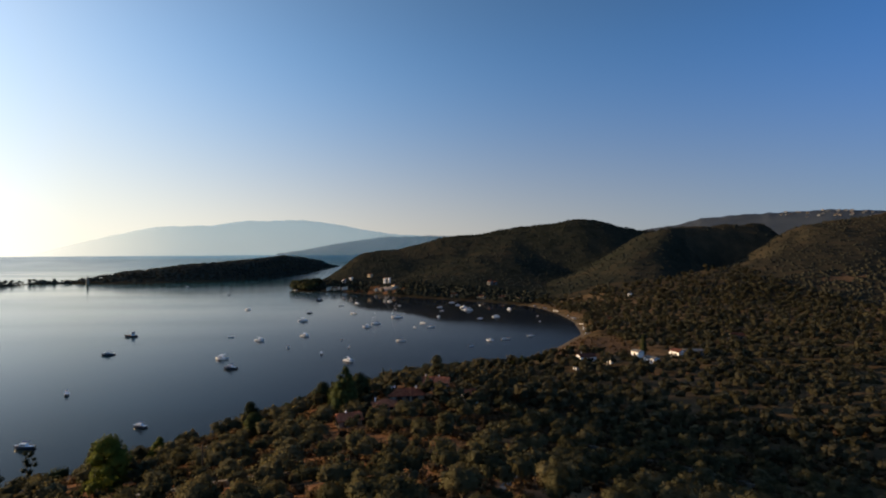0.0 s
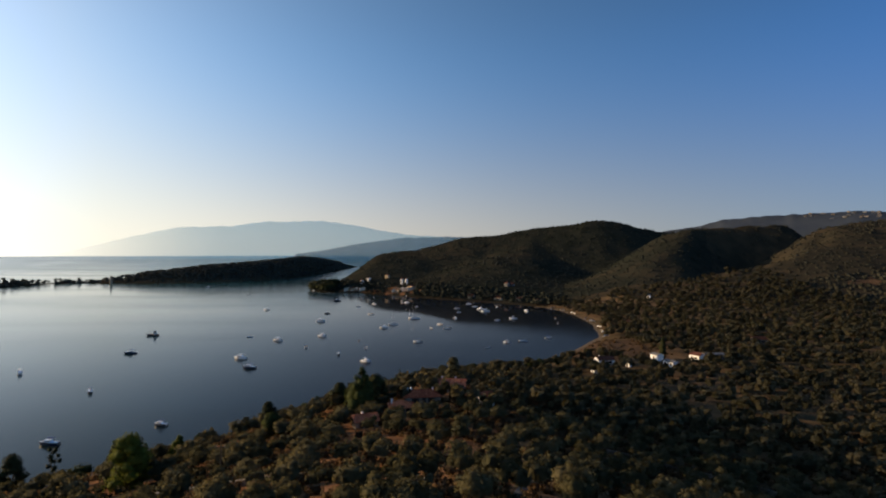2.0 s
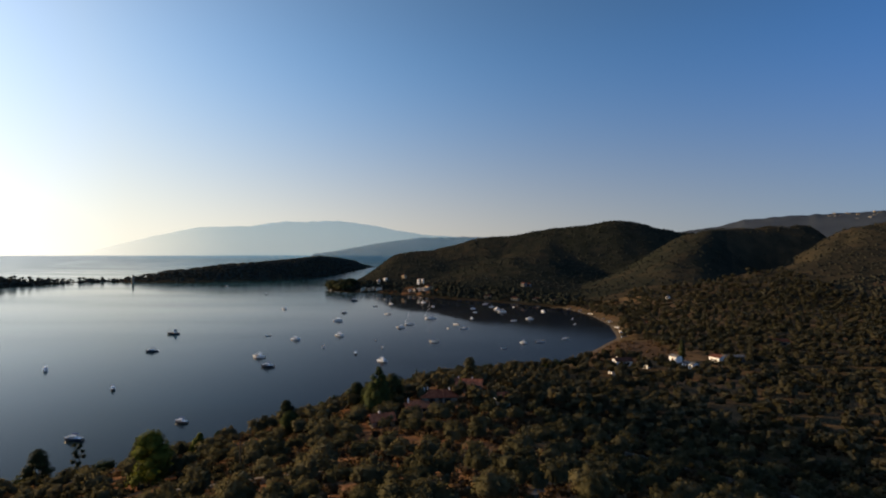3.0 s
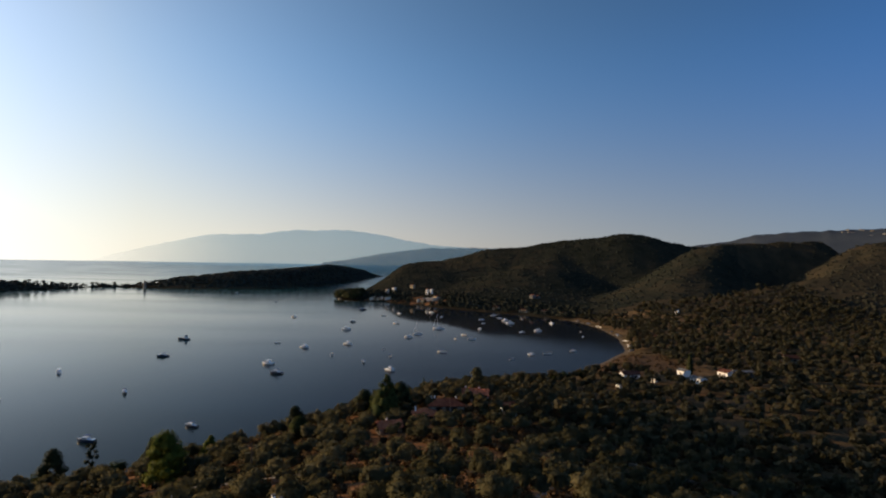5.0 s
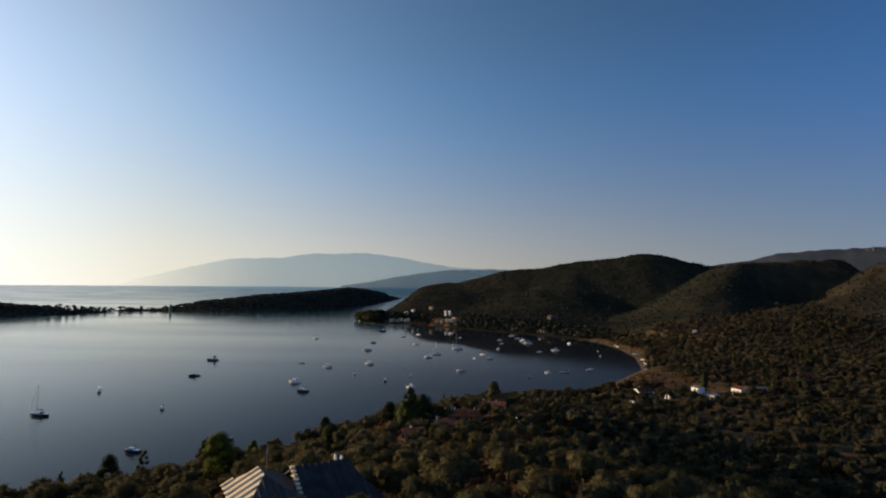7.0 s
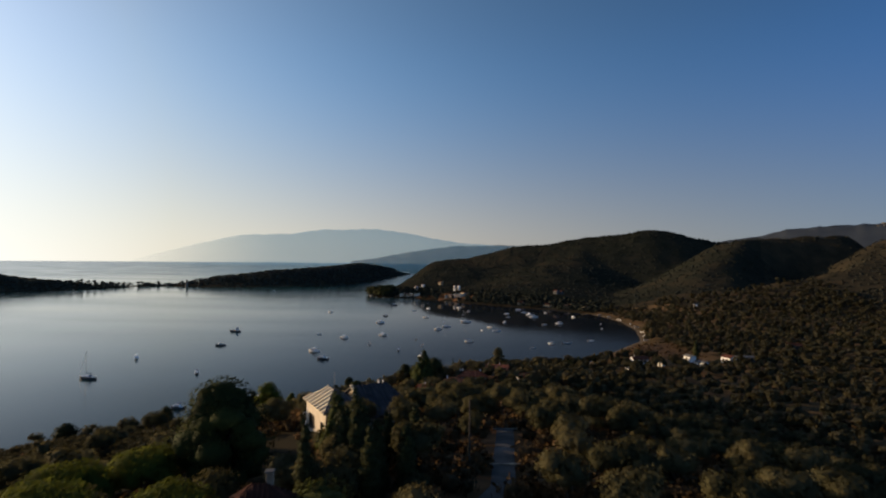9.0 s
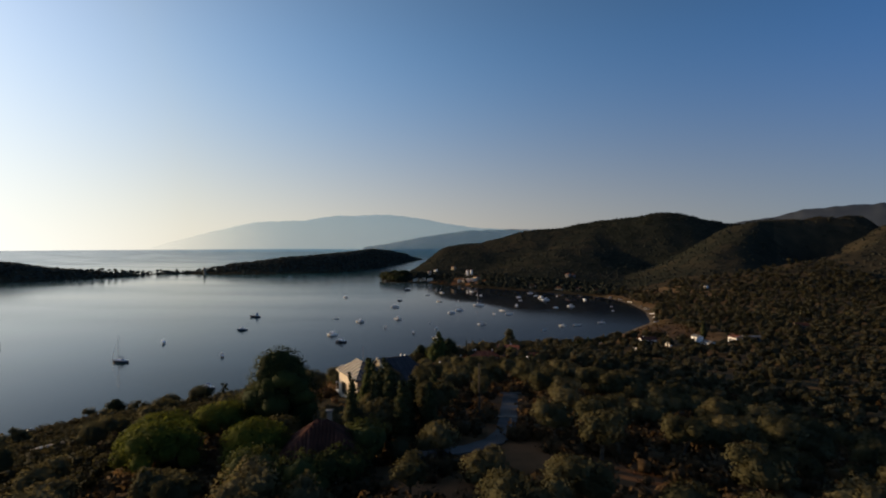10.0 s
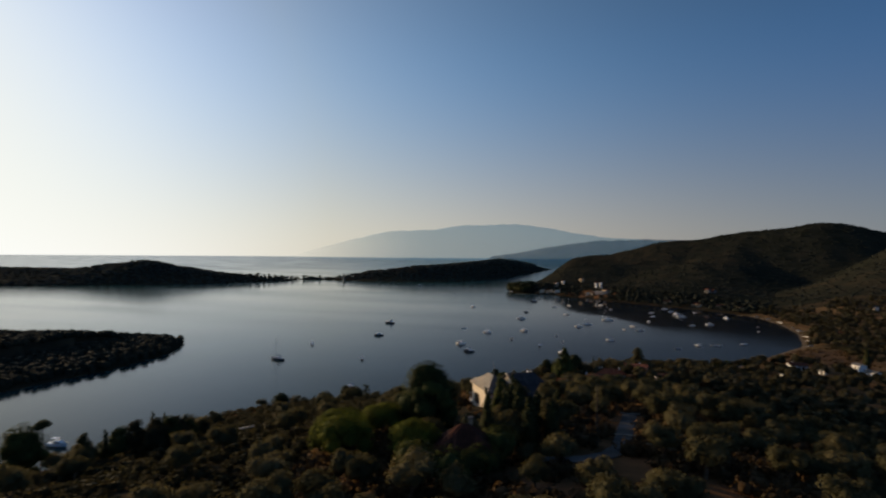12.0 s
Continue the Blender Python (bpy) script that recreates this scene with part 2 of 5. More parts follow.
_l(_sx.outputs["X"], _bay.inputs["Value"])
# painted sheen: reflectance is lowered along x to darken the bay
_sheen = _n.new("ShaderNodeMapRange")
_sheen.interpolation_type = "SMOOTHSTEP"
_sheen.inputs["From Min"].default_value, _sheen.inputs["From Max"].default_value = -360.0, -10.0
_sheen.inputs["To Min"].default_value, _sheen.inputs["To Max"].default_value = 0.80, 0.10
_l(_sx.outputs["X"], _sheen.inputs["Value"])
_l(_sheen.outputs[0], _b.inputs["Specular IOR Level"])
# base colour goes from teal to near-black along x
_sea_tint = _n.new("ShaderNodeValToRGB")
_sea_tint.color_ramp.elements[0].color, _sea_tint.color_ramp.elements[1].color = (0.010, 0.054, 0.052, 1), (0.010, 0.014, 0.021, 1)
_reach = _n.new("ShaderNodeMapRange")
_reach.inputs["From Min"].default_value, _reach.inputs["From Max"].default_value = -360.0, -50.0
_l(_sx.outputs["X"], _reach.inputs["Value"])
_l(_reach.outputs[0], _sea_tint.inputs["Fac"])
_l(_sea_tint.outputs["Color"], _b.inputs["Base Color"])
_calm = _n.new("ShaderNodeMath")
_calm.operation = "MULTIPLY"
_l(_r.outputs["Result"], _calm.inputs[0]), _l(_bay.outputs[0], _calm.inputs[1])
# the head of the bay, under the hill, is sheltered and lies smooth
_lee = []
for _axis, _from, _to in (("X", -170.0, -40.0), ("Y", 290.0, 480.0)):
    _q = _n.new("ShaderNodeMapRange")
    _q.interpolation_type = "SMOOTHSTEP"
    _q.inputs["From Min"].default_value, _q.inputs["From Max"].default_value = _from, _to
    _l(_sx.outputs[_axis], _q.inputs["Value"])
    _lee.append(_q.outputs[0])
_both = _n.new("ShaderNodeMath")
_both.operation = "MULTIPLY"
_l(_lee[0], _both.inputs[0]), _l(_lee[1], _both.inputs[1])
_ease = _n.new("ShaderNodeMapRange")
_ease.inputs["To Min"].default_value, _ease.inputs["To Max"].default_value = 1.0, 0.2
_l(_both.outputs[0], _ease.inputs["Value"])
_smooth = _n.new("ShaderNodeMath")
_smooth.operation = "MULTIPLY"
_l(_calm.outputs[0], _smooth.inputs[0]), _l(_ease.outputs[0], _smooth.inputs[1])
_ripple = _n.new("ShaderNodeMath")
_ripple.operation = "MULTIPLY"
_ripple.inputs[1].default_value = 0.3
_l(_ease.outputs[0], _ripple.inputs[0])
_l(_ripple.outputs[0], _bu.inputs["Strength"])
# the open gulf beyond the isles is ruffled by the wind
_len = _n.new("ShaderNodeVectorMath")
_len.operation = "LENGTH"
_l(_g.outputs["Position"], _len.inputs[0])
_wind = _n.new("ShaderNodeMapRange")
_wind.interpolation_type = "SMOOTHSTEP"
_wind.inputs["From Min"].default_value, _wind.inputs["From Max"].default_value = 1000.0, 2600.0
_wind.inputs["To Min"].default_value, _wind.inputs["To Max"].default_value = 1.0, 1.6
_l(_len.outputs["Value"], _wind.inputs["Value"])
_sea = _n.new("ShaderNodeMath")
_sea.operation = "MULTIPLY"
_l(_smooth.outputs[0], _sea.inputs[0]), _l(_wind.outputs[0], _sea.inputs[1])
_l(_sea.outputs[0], _b.inputs["Roughness"])

M_WHITE = duo("white_gelcoat", (0.78, 0.79, 0.80), (0.88, 0.89, 0.90), scale=1.5, rough=0.3)
M_NAVY = duo("navy_hull", (0.015, 0.025, 0.05), (0.03, 0.045, 0.08), scale=1.5, rough=0.3)
M_TEAK = duo("teak_deck", (0.20, 0.12, 0.06), (0.34, 0.22, 0.12), scale=5, rough=0.6)
M_GLASS = duo("tinted_glass", (0.01, 0.012, 0.015), (0.02, 0.024, 0.03), scale=1, rough=0.08)
M_METAL = duo("alloy_spar", (0.32, 0.32, 0.33), (0.45, 0.45, 0.46), scale=3, rough=0.45, metal=0.8)
M_CANVAS = duo("blue_canvas", (0.02, 0.05, 0.14), (0.04, 0.08, 0.2), scale=3, rough=0.8)
M_RUBBER = duo("black_rubber", (0.015, 0.015, 0.015), (0.03, 0.03, 0.03), scale=3, rough=0.6)
M_PLASTER = duo("cream_plaster", (0.607, 0.506, 0.377), (0.718, 0.626, 0.497), scale=0.8, big=0.5, rough=0.9, bump=0.01)
M_OCHRE = duo("ochre_render", (0.34, 0.26, 0.17), (0.48, 0.38, 0.26), scale=0.8, big=0.5, rough=0.9, bump=0.01)
M_LIME = duo("white_limewash", (0.74, 0.72, 0.69), (0.88, 0.86, 0.83), scale=0.6, big=0.4, rough=0.9, bump=0.01)
M_TILE = mat("clay_tile", [(0.2, (0.247, 0.062, 0.032)), (0.5, (0.416, 0.119, 0.056)), (0.8, (0.562, 0.205, 0.103))], scale=1.2, per_piece=0.5, rough=0.85, bump=0.01)
# red tile darkened so that the colour holds the pine's shade on the cottage
M_DIMTILE = mat("dim_red_tile", [(0.2, (0.05, 0.020, 0.014)), (0.5, (0.095, 0.034, 0.023)), (0.8, (0.14, 0.06, 0.04))], scale=1.2, per_piece=0.5, rough=0.9, bump=0.01)
# roof tile of the sunlit slope, with the sunlight put into its pale colour
M_PALETILE = mat("sunlit_pale_tile", [(0.2, (0.644, 0.515, 0.340)), (0.5, (0.773, 0.644, 0.451)), (0.8, (0.846, 0.736, 0.552))], scale=1.2, per_piece=0.4, rough=0.85, bump=0.01)
# dark copy of the roof tile, with the slopes' shade put into its colour
M_SHADETILE = mat("shade_dark_tile", [(0.2, (0.032, 0.032, 0.038)), (0.5, (0.054, 0.053, 0.060)), (0.8, (0.085, 0.083, 0.090))], scale=1.2, per_piece=0.5, rough=0.8, bump=0.01)
M_STONE = duo("rubble_stone", (0.16, 0.13, 0.10), (0.36, 0.30, 0.23), scale=1.5, big=0.5, rough=0.9, bump=0.05)
M_CONCRETE = duo("grey_concrete", (0.09, 0.09, 0.092), (0.18, 0.175, 0.17), scale=0.7, big=0.6, rough=0.9, bump=0.01)
M_DRIVE = duo("worn_cement_drive", (0.047, 0.044, 0.044), (0.119, 0.111, 0.106), scale=0.45, big=0.9, rough=0.9, bump=0.02)
M_SAND = duo("beach_sand", (0.111, 0.085, 0.060), (0.212, 0.162, 0.111), scale=0.3, big=0.5, rough=0.95, bump=0.03)
M_DIRT = duo("dirt_track", (0.072, 0.046, 0.028), (0.144, 0.087, 0.052), scale=0.5, big=0.5, rough=0.95, bump=0.03)
M_SHUTTER = duo("dark_shutter", (0.03, 0.028, 0.025), (0.07, 0.06, 0.05), scale=4, rough=0.7)
M_DARKWOOD = duo("weathered_pole", (0.045, 0.036, 0.028), (0.10, 0.08, 0.06), scale=4, rough=0.9)


# ---- mesh tools ----
def fast_mesh(name, verts, faces, material=None, tone=None, smooth=False, puff=None):
    """A mesh from numpy arrays: verts (n,3), faces (m,k)."""
    me = bpy.data.meshes.new(name)
    verts, faces = np.asarray(verts, np.float32), np.asarray(faces, np.int32)
    m, k = faces.shape
    me.vertices.add(len(verts)), me.loops.add(m * k), me.polygons.add(m)
    me.vertices.foreach_set("co", verts.ravel())
    me.loops.foreach_set("vertex_index", faces.ravel())
    me.polygons.foreach_set("loop_start", np.arange(0, m * k, k, dtype=np.int32))
    me.polygons.foreach_set("use_smooth", np.full(m, smooth))
    me.update(calc_edges=True)
    if tone is not None:
        a = me.attributes.new("tone", "FLOAT", "POINT")
        a.data.foreach_set("value", np.asarray(tone, np.float32))
    if puff is not None:
        a = me.attributes.new("puff", "FLOAT_VECTOR", "POINT")
        a.data.foreach_set("vector", np.asarray(puff, np.float32).ravel())
    if material:
        me.materials.append(material)
    return me


def part(name, bm, material, parent=None, label="", smooth=False):
    """Links a bmesh as one mesh object under its thing."""
    me = bpy.data.meshes.new(name)
    bm.normal_update()
    bm.to_mesh(me)
    bm.free()
    if smooth:
        me.polygons.foreach_set("use_smooth", np.full(len(me.polygons), True))
    me.materials.append(material)
    ob = new(name, me)
    ob.parent = parent
    return tagged(ob, label)


def put_part(name, me, parent, label=""):
    ob = new(name, me)
    ob.parent = parent
    return tagged(ob, label)


def thing(name, m, label, category, group="", kind=""):
    ob = new(name)
    ob.matrix_world = m
    ob.empty_display_size = 0.3
    return tagged(ob, label, category, group, kind)


def box(bm, c, s, rz=0.0, bevel=0.0, taper=1.0):
    r = bmesh.ops.create_cube(bm, size=1.0, matrix=Matrix.LocRotScale(c, Euler((0, 0, rz)), s))
    if taper != 1.0:
        cx, cy = c[0], c[1]
        for v in r["verts"]:
            if v.co.z > c[2]:
                v.co.x, v.co.y = cx + (v.co.x - cx) * taper, cy + (v.co.y - cy) * taper
    if bevel:
        es = list({e for v in r["verts"] for e in v.link_edges})
        bmesh.ops.bevel(bm, geom=es, offset=bevel, segments=2, affect="EDGES", profile=0.5)
    return bm


def rod(bm, a, b, r0, r1=None, seg=8):
    a, b = Vector(a), Vector(b)
    d = b - a
    m = Matrix.Translation((a + b) / 2) @ d.to_track_quat("Z", "Y").to_matrix().to_4x4()
    bmesh.ops.create_cone(bm, cap_ends=True, segments=seg, radius1=r0, radius2=r0 if r1 is None else r1, depth=d.length, matrix=m)
    return bm


def smoothstep(v):
    v = np.clip(v, 0, 1)
    return v * v * (3 - 2 * v)


# ---- lie of the land ----
CAPE = [(-1500, -400), (-800, -60), (-600, 90), (-420, 170), (-340, 208), (-300, 222), (-281, 221), (-266, 203), (-252, 180), (-243, 138), (-244, 110), (-243, 70), (-228, 22), (-190, -5), (-165, 8), (-148, 30)]
NEAR = [(-139, 45), (-133, 62), (-127, 84), (-114, 100), (-97, 113), (-82, 126), (-67, 144), (-53, 167), (-36, 208), (0, 240), (48, 256), (82, 318), (101, 352), (113, 419), (114, 476), (107, 528), (96, 559)]
FARSIDE = [(73, 586), (38, 618), (-13, 662), (-74, 723), (-134, 771), (-174, 774), (-204, 813), (-212, 900), (-214, 1097), (-222, 1400), (-240, 1800), (-250, 2200), (300, 2600), (3300, 2600), (3300, -3300), (-1500, -3300)]
MAINLAND = np.array(CAPE + NEAR + FARSIDE, float)
ISLE = np.array([(-1060, 540), (-985, 600), (-905, 675), (-820, 745), (-758, 830), (-732, 930), (-724, 1015), (-690, 1036), (-584, 1031), (-484, 1039), (-398, 1091), (-363, 1156), (-331, 1258), (-330, 1541), (-350, 1950), (-370, 2400),
                 (-420, 2300), (-450, 1700), (-500, 1380), (-600, 1180), (-690, 1075), (-735, 1052), (-760, 1010), (-800, 960), (-930, 930), (-1100, 880), (-1400, 800), (-1500, 500)], float)


def inland(x, y, poly):
    """Distance from the shore, positive on land."""
    best = np.full(x.shape, 1e9)
    inside = np.zeros(x.shape, bool)
    for (x0, y0), (x1, y1) in zip(poly, np.roll(poly, -1, axis=0)):
        dx, dy = x1 - x0, y1 - y0
        t = np.clip(((x - x0) * dx + (y - y0) * dy) / (dx * dx + dy * dy), 0, 1)
        best = np.minimum(best, np.hypot(x - x0 - t * dx, y - y0 - t * dy))
        if dy:
            inside ^= ((y0 > y) != (y1 > y)) & (x < dx * (y - y0) / dy + x0)
    return np.where(inside, best, -best)


def ridge(x, y, pts, w):
    out = np.zeros(x.shape)
    for (x0, y0, z0), (x1, y1, z1) in zip(pts, pts[1:]):
        dx, dy = x1 - x0, y1 - y0
        t = np.clip(((x - x0) * dx + (y - y0) * dy) / (dx * dx + dy * dy), 0, 1)
        d = np.hypot(x - x0 - t * dx, y - y0 - t * dy)
        out = np.maximum(out, (z0 + t * (z1 - z0)) * np.exp(-(d / w) ** 2))
    return out


def waves(x, y, size, seed):
    r = np.random.default_rng(seed)
    out = np.zeros(np.shape(x))
    for k in range(5):
        a, f, p = r.uniform(0, math.pi), r.uniform(0.7, 1.5) * 2 * math.pi / size, r.uniform(0, 6)
        out = out + np.sin((x * math.cos(a) + y * math.sin(a)) * f + p + 1.3 * np.sin((x * math.sin(a) - y * math.cos(a)) * f * 0.6))
    return out / 5


CREST_Y = [-400, -150, -70, -22, -6, 7, 35, 65, 100, 140, 175, 205, 235, 300]
CREST_Z = [60, 46, 42, 39.0, 37.6, 36.2, 31.5, 24, 18, 15, 9.5, 5, 2, 0]


def land(x, y):
    """Height of the ground; below 0 in the sea."""
    x, y = np.asarray(x, float), np.asarray(y, float)
    d = np.maximum(inland(x, y, MAINLAND), inland(x, y, ISLE))
    isle = x < -300 - 0.02 * y
    low = np.where(d > 0, 1.6 * smoothstep(d / 14) + np.clip(d, 0, 500) * 0.009, np.clip(d * 0.08, -6, 0))
    top = np.interp(y, CREST_Y, CREST_Z)
    u = x - 4
    w = np.where(u < 0, np.clip(140 - 0.36 * y, 70, 230) - 9 * smoothstep((38 - y) / 40), np.clip(118 - 0.12 * y, 60, 200))
    fall = np.clip(1 - (np.sqrt(u * u + 100) - 10) / w, 0, 1) ** 1.4
    swell = np.clip(1 - (u / w) ** 2, 0, 1)
    dome = top * np.where(u < 0, swell, swell ** 1.2 + (fall - swell ** 1.2) * np.interp(y, [-15, 25, 60, 200], [0.25, 0.4, 0.85, 0.95]))
    dome = dome * smoothstep(d / 40) * (y < 320)
    z = np.maximum(low, dome) + 0.35 * np.minimum(low, dome)
    z = z + 6.5 * np.exp(-((x + 101) ** 2 + (y - 54) ** 2) / 30 ** 2) * smoothstep(d / 16)
    hills = np.maximum.reduce([
        ridge(x, y, [(-190, 900, 8), (-130, 1060, 36), (-60, 1100, 58), (90, 1130, 88), (296, 1100, 114), (420, 1120, 92), (560, 1220, 84)], 205),
        ridge(x, y, [(190, 1090, 98), (110, 930, 46), (50, 800, 18), (20, 700, 4)], 150),
        ridge(x, y, [(150, 585, 3), (215, 600, 9), (263, 640, 27), (300, 715, 55), (335, 770, 74), (368, 830, 86), (440, 850, 87), (520, 850, 94)], 60 + 46 * smoothstep((270 + 0.42 * (y - 580) - x) / 60)),
        ridge(x, y, [(375, 635, 4), (424, 664, 32), (470, 702, 64), (528, 748, 84), (700, 790, 106), (1100, 720, 125)], 78 + 160 * smoothstep((np.interp(x, [375, 528, 700, 1100], [635, 748, 790, 720]) - y) / 70 + 0.2)),
        ridge(x, y, [(420, 330, 10), (600, 400, 42), (900, 420, 80), (1400, 300, 110)], 170),
        ridge(x, y, [(-140, 1300, 30), (0, 1700, 50), (200, 2000, 60)], 200)])
    hills = hills * (1 + 0.05 * waves(x, y, 190, 3)) + 1.6 * smoothstep((hills - 8) / 20) * waves(x, y, 60, 4)
    isles = ridge(x, y, [(-640, 1062, 7), (-570, 1120, 18), (-500, 1160, 28), (-440, 1220, 32), (-400, 1330, 38), (-375, 1450, 44), (-372, 1700, 38), (-385, 2000, 26), (-385, 2350, 6)], 85)
    isles = np.maximum(isles, ridge(x, y, [(-760, 940, 4), (-800, 900, 8), (-860, 850, 16), (-905, 825, 26), (-960, 800, 38), (-1010, 780, 31), (-1080, 740, 20), (-1250, 700, 22)], 100))
    isles = np.maximum(isles, ridge(x, y, [(-275, 195, 3), (-300, 160, 6), (-420, 80, 9), (-800, -300, 20)], 60))
    z = z + np.where(isle, isles * smoothstep(d / 45), hills * smoothstep(d / 90))
    return z + np.where(d > 6, 0.35 * waves(x, y, 23, 5), 0)


def ground_at(x, y):
    return float(land(np.array([x]), np.array([y]))[0])


# ---- ground sheet: rings round the drone's ground, fine ahead, coarse behind ----
def ring_sheet(radii, angles, centre, height):
    a, r = np.meshgrid(angles, radii)
    x, y = centre[0] + r * np.sin(a), centre[1] + r * np.cos(a)
    z = height(x.ravel(), y.ravel())
    nr, na = len(radii), len(angles)
    i = np.arange(nr * na).reshape(nr, na)
    j = np.roll(i, -1, axis=1)
    faces = np.stack([i[:-1], j[:-1], j[1:], i[1:]], -1).reshape(-1, 4)
    return np.stack([x.ravel(), y.ravel(), z], -1), faces


ahead = np.radians(np.concatenate([np.arange(-66, 52, 0.3), np.arange(52, 294, 4.0)]))
reach = np.concatenate([[0.02], 4.0 * (3100 / 4.0) ** np.linspace(0, 1, 285)])
v, f = ring_sheet(reach, ahead, (0, -45), land)
me = fast_mesh("ground", v, f, M_SOIL, smooth=True)
me.materials.append(M_SCRUB), me.materials.append(M_SAND), me.materials.append(M_GRASS), me.materials.append(M_DIRT), me.materials.append(M_UNDERWOOD)
cx, cy, cz = (v[f].mean(1)).T
shore = inland(cx, cy, MAINLAND)
far = (cy > 430 + 0.1 * cx) | (cx > 88) & (cy > 262) | (cx < -200 - 0.05 * cy) | (cx > 230)
beach = (shore > -8) & (shore < 2.6) & (cx > 70) & (cx < 130) & (cy > 300) & (cy < 548) | (shore > -8) & (shore < 1.5) & (cx > 50) & (cy > 250) & (cy < 360)
wooded = (cy > 600) & (cx > -300) & (cx < 290 + 0.42 * (cy - 580)) & (shore > 12)
tilled = (cx > 54) & (cx < 112) & (cy > 266) & (cy < 328) & (shore > 2.6) | (((cx - 384) / 17) ** 2 + ((cy - 490) / 8) ** 2 < 1 + 0.6 * np.sin(cx * 0.4 + cy))
me.polygons.foreach_set("material_index", np.where(beach, 2, np.where(tilled, 4, np.where(wooded & ~((cx < -34) & (cx > -152) & (cy > 712) & (cy < 792) & (shore < 46)), 5, np.where((cx < -14) & (cy < 40) & (cy > -60) & (cx + 0.4 * cy < -14) & (shore > 2), 1, np.where(far & (cx > 60) & (cy < 565) & (cz < 12) | ~far & (cx > 16 + 6 * np.sin(cy * 0.13)), 3, np.where(far & ~((cx < -34) & (cx > -152) & (cy > 712) & (cy < 792) & (shore > 8) & (shore < 46)), 1, 0)))))).astype(np.int32))
tagged(new("ground", me), "dry reddish soil hillside and scrub-covered hills round a bay", "ground", kind="structure")

# ---- sea: it lifts very slightly far out, so that its rim lies where the true horizon does ----
ahead = np.radians(np.concatenate([np.arange(-70, 50, 1.0), np.arange(50, 290, 4.0)]))
v, f = ring_sheet(np.concatenate([[1.0], np.linspace(60, 5200, 90)]), ahead, (0, -45), lambda x, y: 34 * (np.clip(np.hypot(x, y + 45) - 2500, 0, None) / 2500) ** 2)
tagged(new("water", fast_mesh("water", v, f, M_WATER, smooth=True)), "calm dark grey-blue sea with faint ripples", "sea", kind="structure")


# ---- far mountains, each a long crest with spurs ----
def far_range(name, label, material, az, el, dist, depth, eye=55, seed=1):
    a = np.linspace(az[0], az[-1], 260)
    crest = dist * np.tan(np.radians(np.interp(a, az, el))) + eye
    rough = (0.012 * dist * 0.1) * waves(a * 40, a * 0, 60, seed) * np.clip(crest / crest.max(), 0, 1)
    t = np.linspace(-1, 1, 15)
    A, T = np.meshgrid(np.radians(a), t)
    H = np.tile(crest, (len(t), 1)) * (1 - np.abs(T) ** 1.4) * (1 + 0.12 * (1 - np.abs(T)) * np.abs(T) * waves(A * dist, T * depth, dist * 0.09, seed + 1)) - 14 * np.abs(T) + rough * (1 - np.abs(T)) ** 5
    R = dist + T * depth
    V = np.stack([(R * np.sin(A)).ravel(), (R * np.cos(A) - 16).ravel(), H.ravel()], -1)
    i = np.arange(len(t) * len(a)).reshape(len(t), len(a))
    F = np.stack([i[:-1, :-1], i[:-1, 1:], i[1:, 1:], i[1:, :-1]], -1).reshape(-1, 4)
    return tagged(new(name, fast_mesh(name, V, F, material, smooth=True)), label, "mountain", kind="structure")


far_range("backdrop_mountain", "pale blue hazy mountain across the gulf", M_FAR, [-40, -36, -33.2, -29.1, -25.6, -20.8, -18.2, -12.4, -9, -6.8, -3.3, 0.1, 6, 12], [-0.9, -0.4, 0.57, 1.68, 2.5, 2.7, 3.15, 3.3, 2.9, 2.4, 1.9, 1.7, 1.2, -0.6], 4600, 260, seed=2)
far_range("backdrop_headland", "wooded headland beyond the strait, blue-grey haze in its colour", M_FAR2, [-16, -15, -12.9, -9, -4.5, 0.1, 5, 10], [-1.0, 0.0, 0.25, 1.0, 1.62, 1.75, 1.6, 0.5], 3300, 200, seed=5)
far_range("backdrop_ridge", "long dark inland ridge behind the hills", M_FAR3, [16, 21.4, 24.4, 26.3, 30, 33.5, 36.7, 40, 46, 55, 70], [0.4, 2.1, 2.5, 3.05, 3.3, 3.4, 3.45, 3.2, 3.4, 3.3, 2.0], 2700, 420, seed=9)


# ---- trees ----
def cube_ball():
    """A ball of 24 quads."""
    bm = bmesh.new()
    bmesh.ops.create_cube(bm, size=1.0)
    bmesh.ops.subdivide_edges(bm, edges=bm.edges[:], cuts=1, use_grid_fill=True)
    for p in bm.verts:
        p.co.normalize()
    bm.verts.index_update()
    vs = np.array([p.co[:] for p in bm.verts])
    fs = np.array([[p.index for p in q.verts] for q in bm.faces])
    bm.free()
    return vs, fs


BALL_V, BALL_F = cube_ball()
CUBE_V = np.array([(i, j, k) for i in (-1, 1) for j in (-1, 1) for k in (-1, 1)], float) * 0.68
CUBE_F = np.array([(0, 1, 3, 2), (4, 6, 7, 5), (0, 4, 5, 1), (2, 3, 7, 6), (0, 2, 6, 4), (1, 5, 7, 3)])


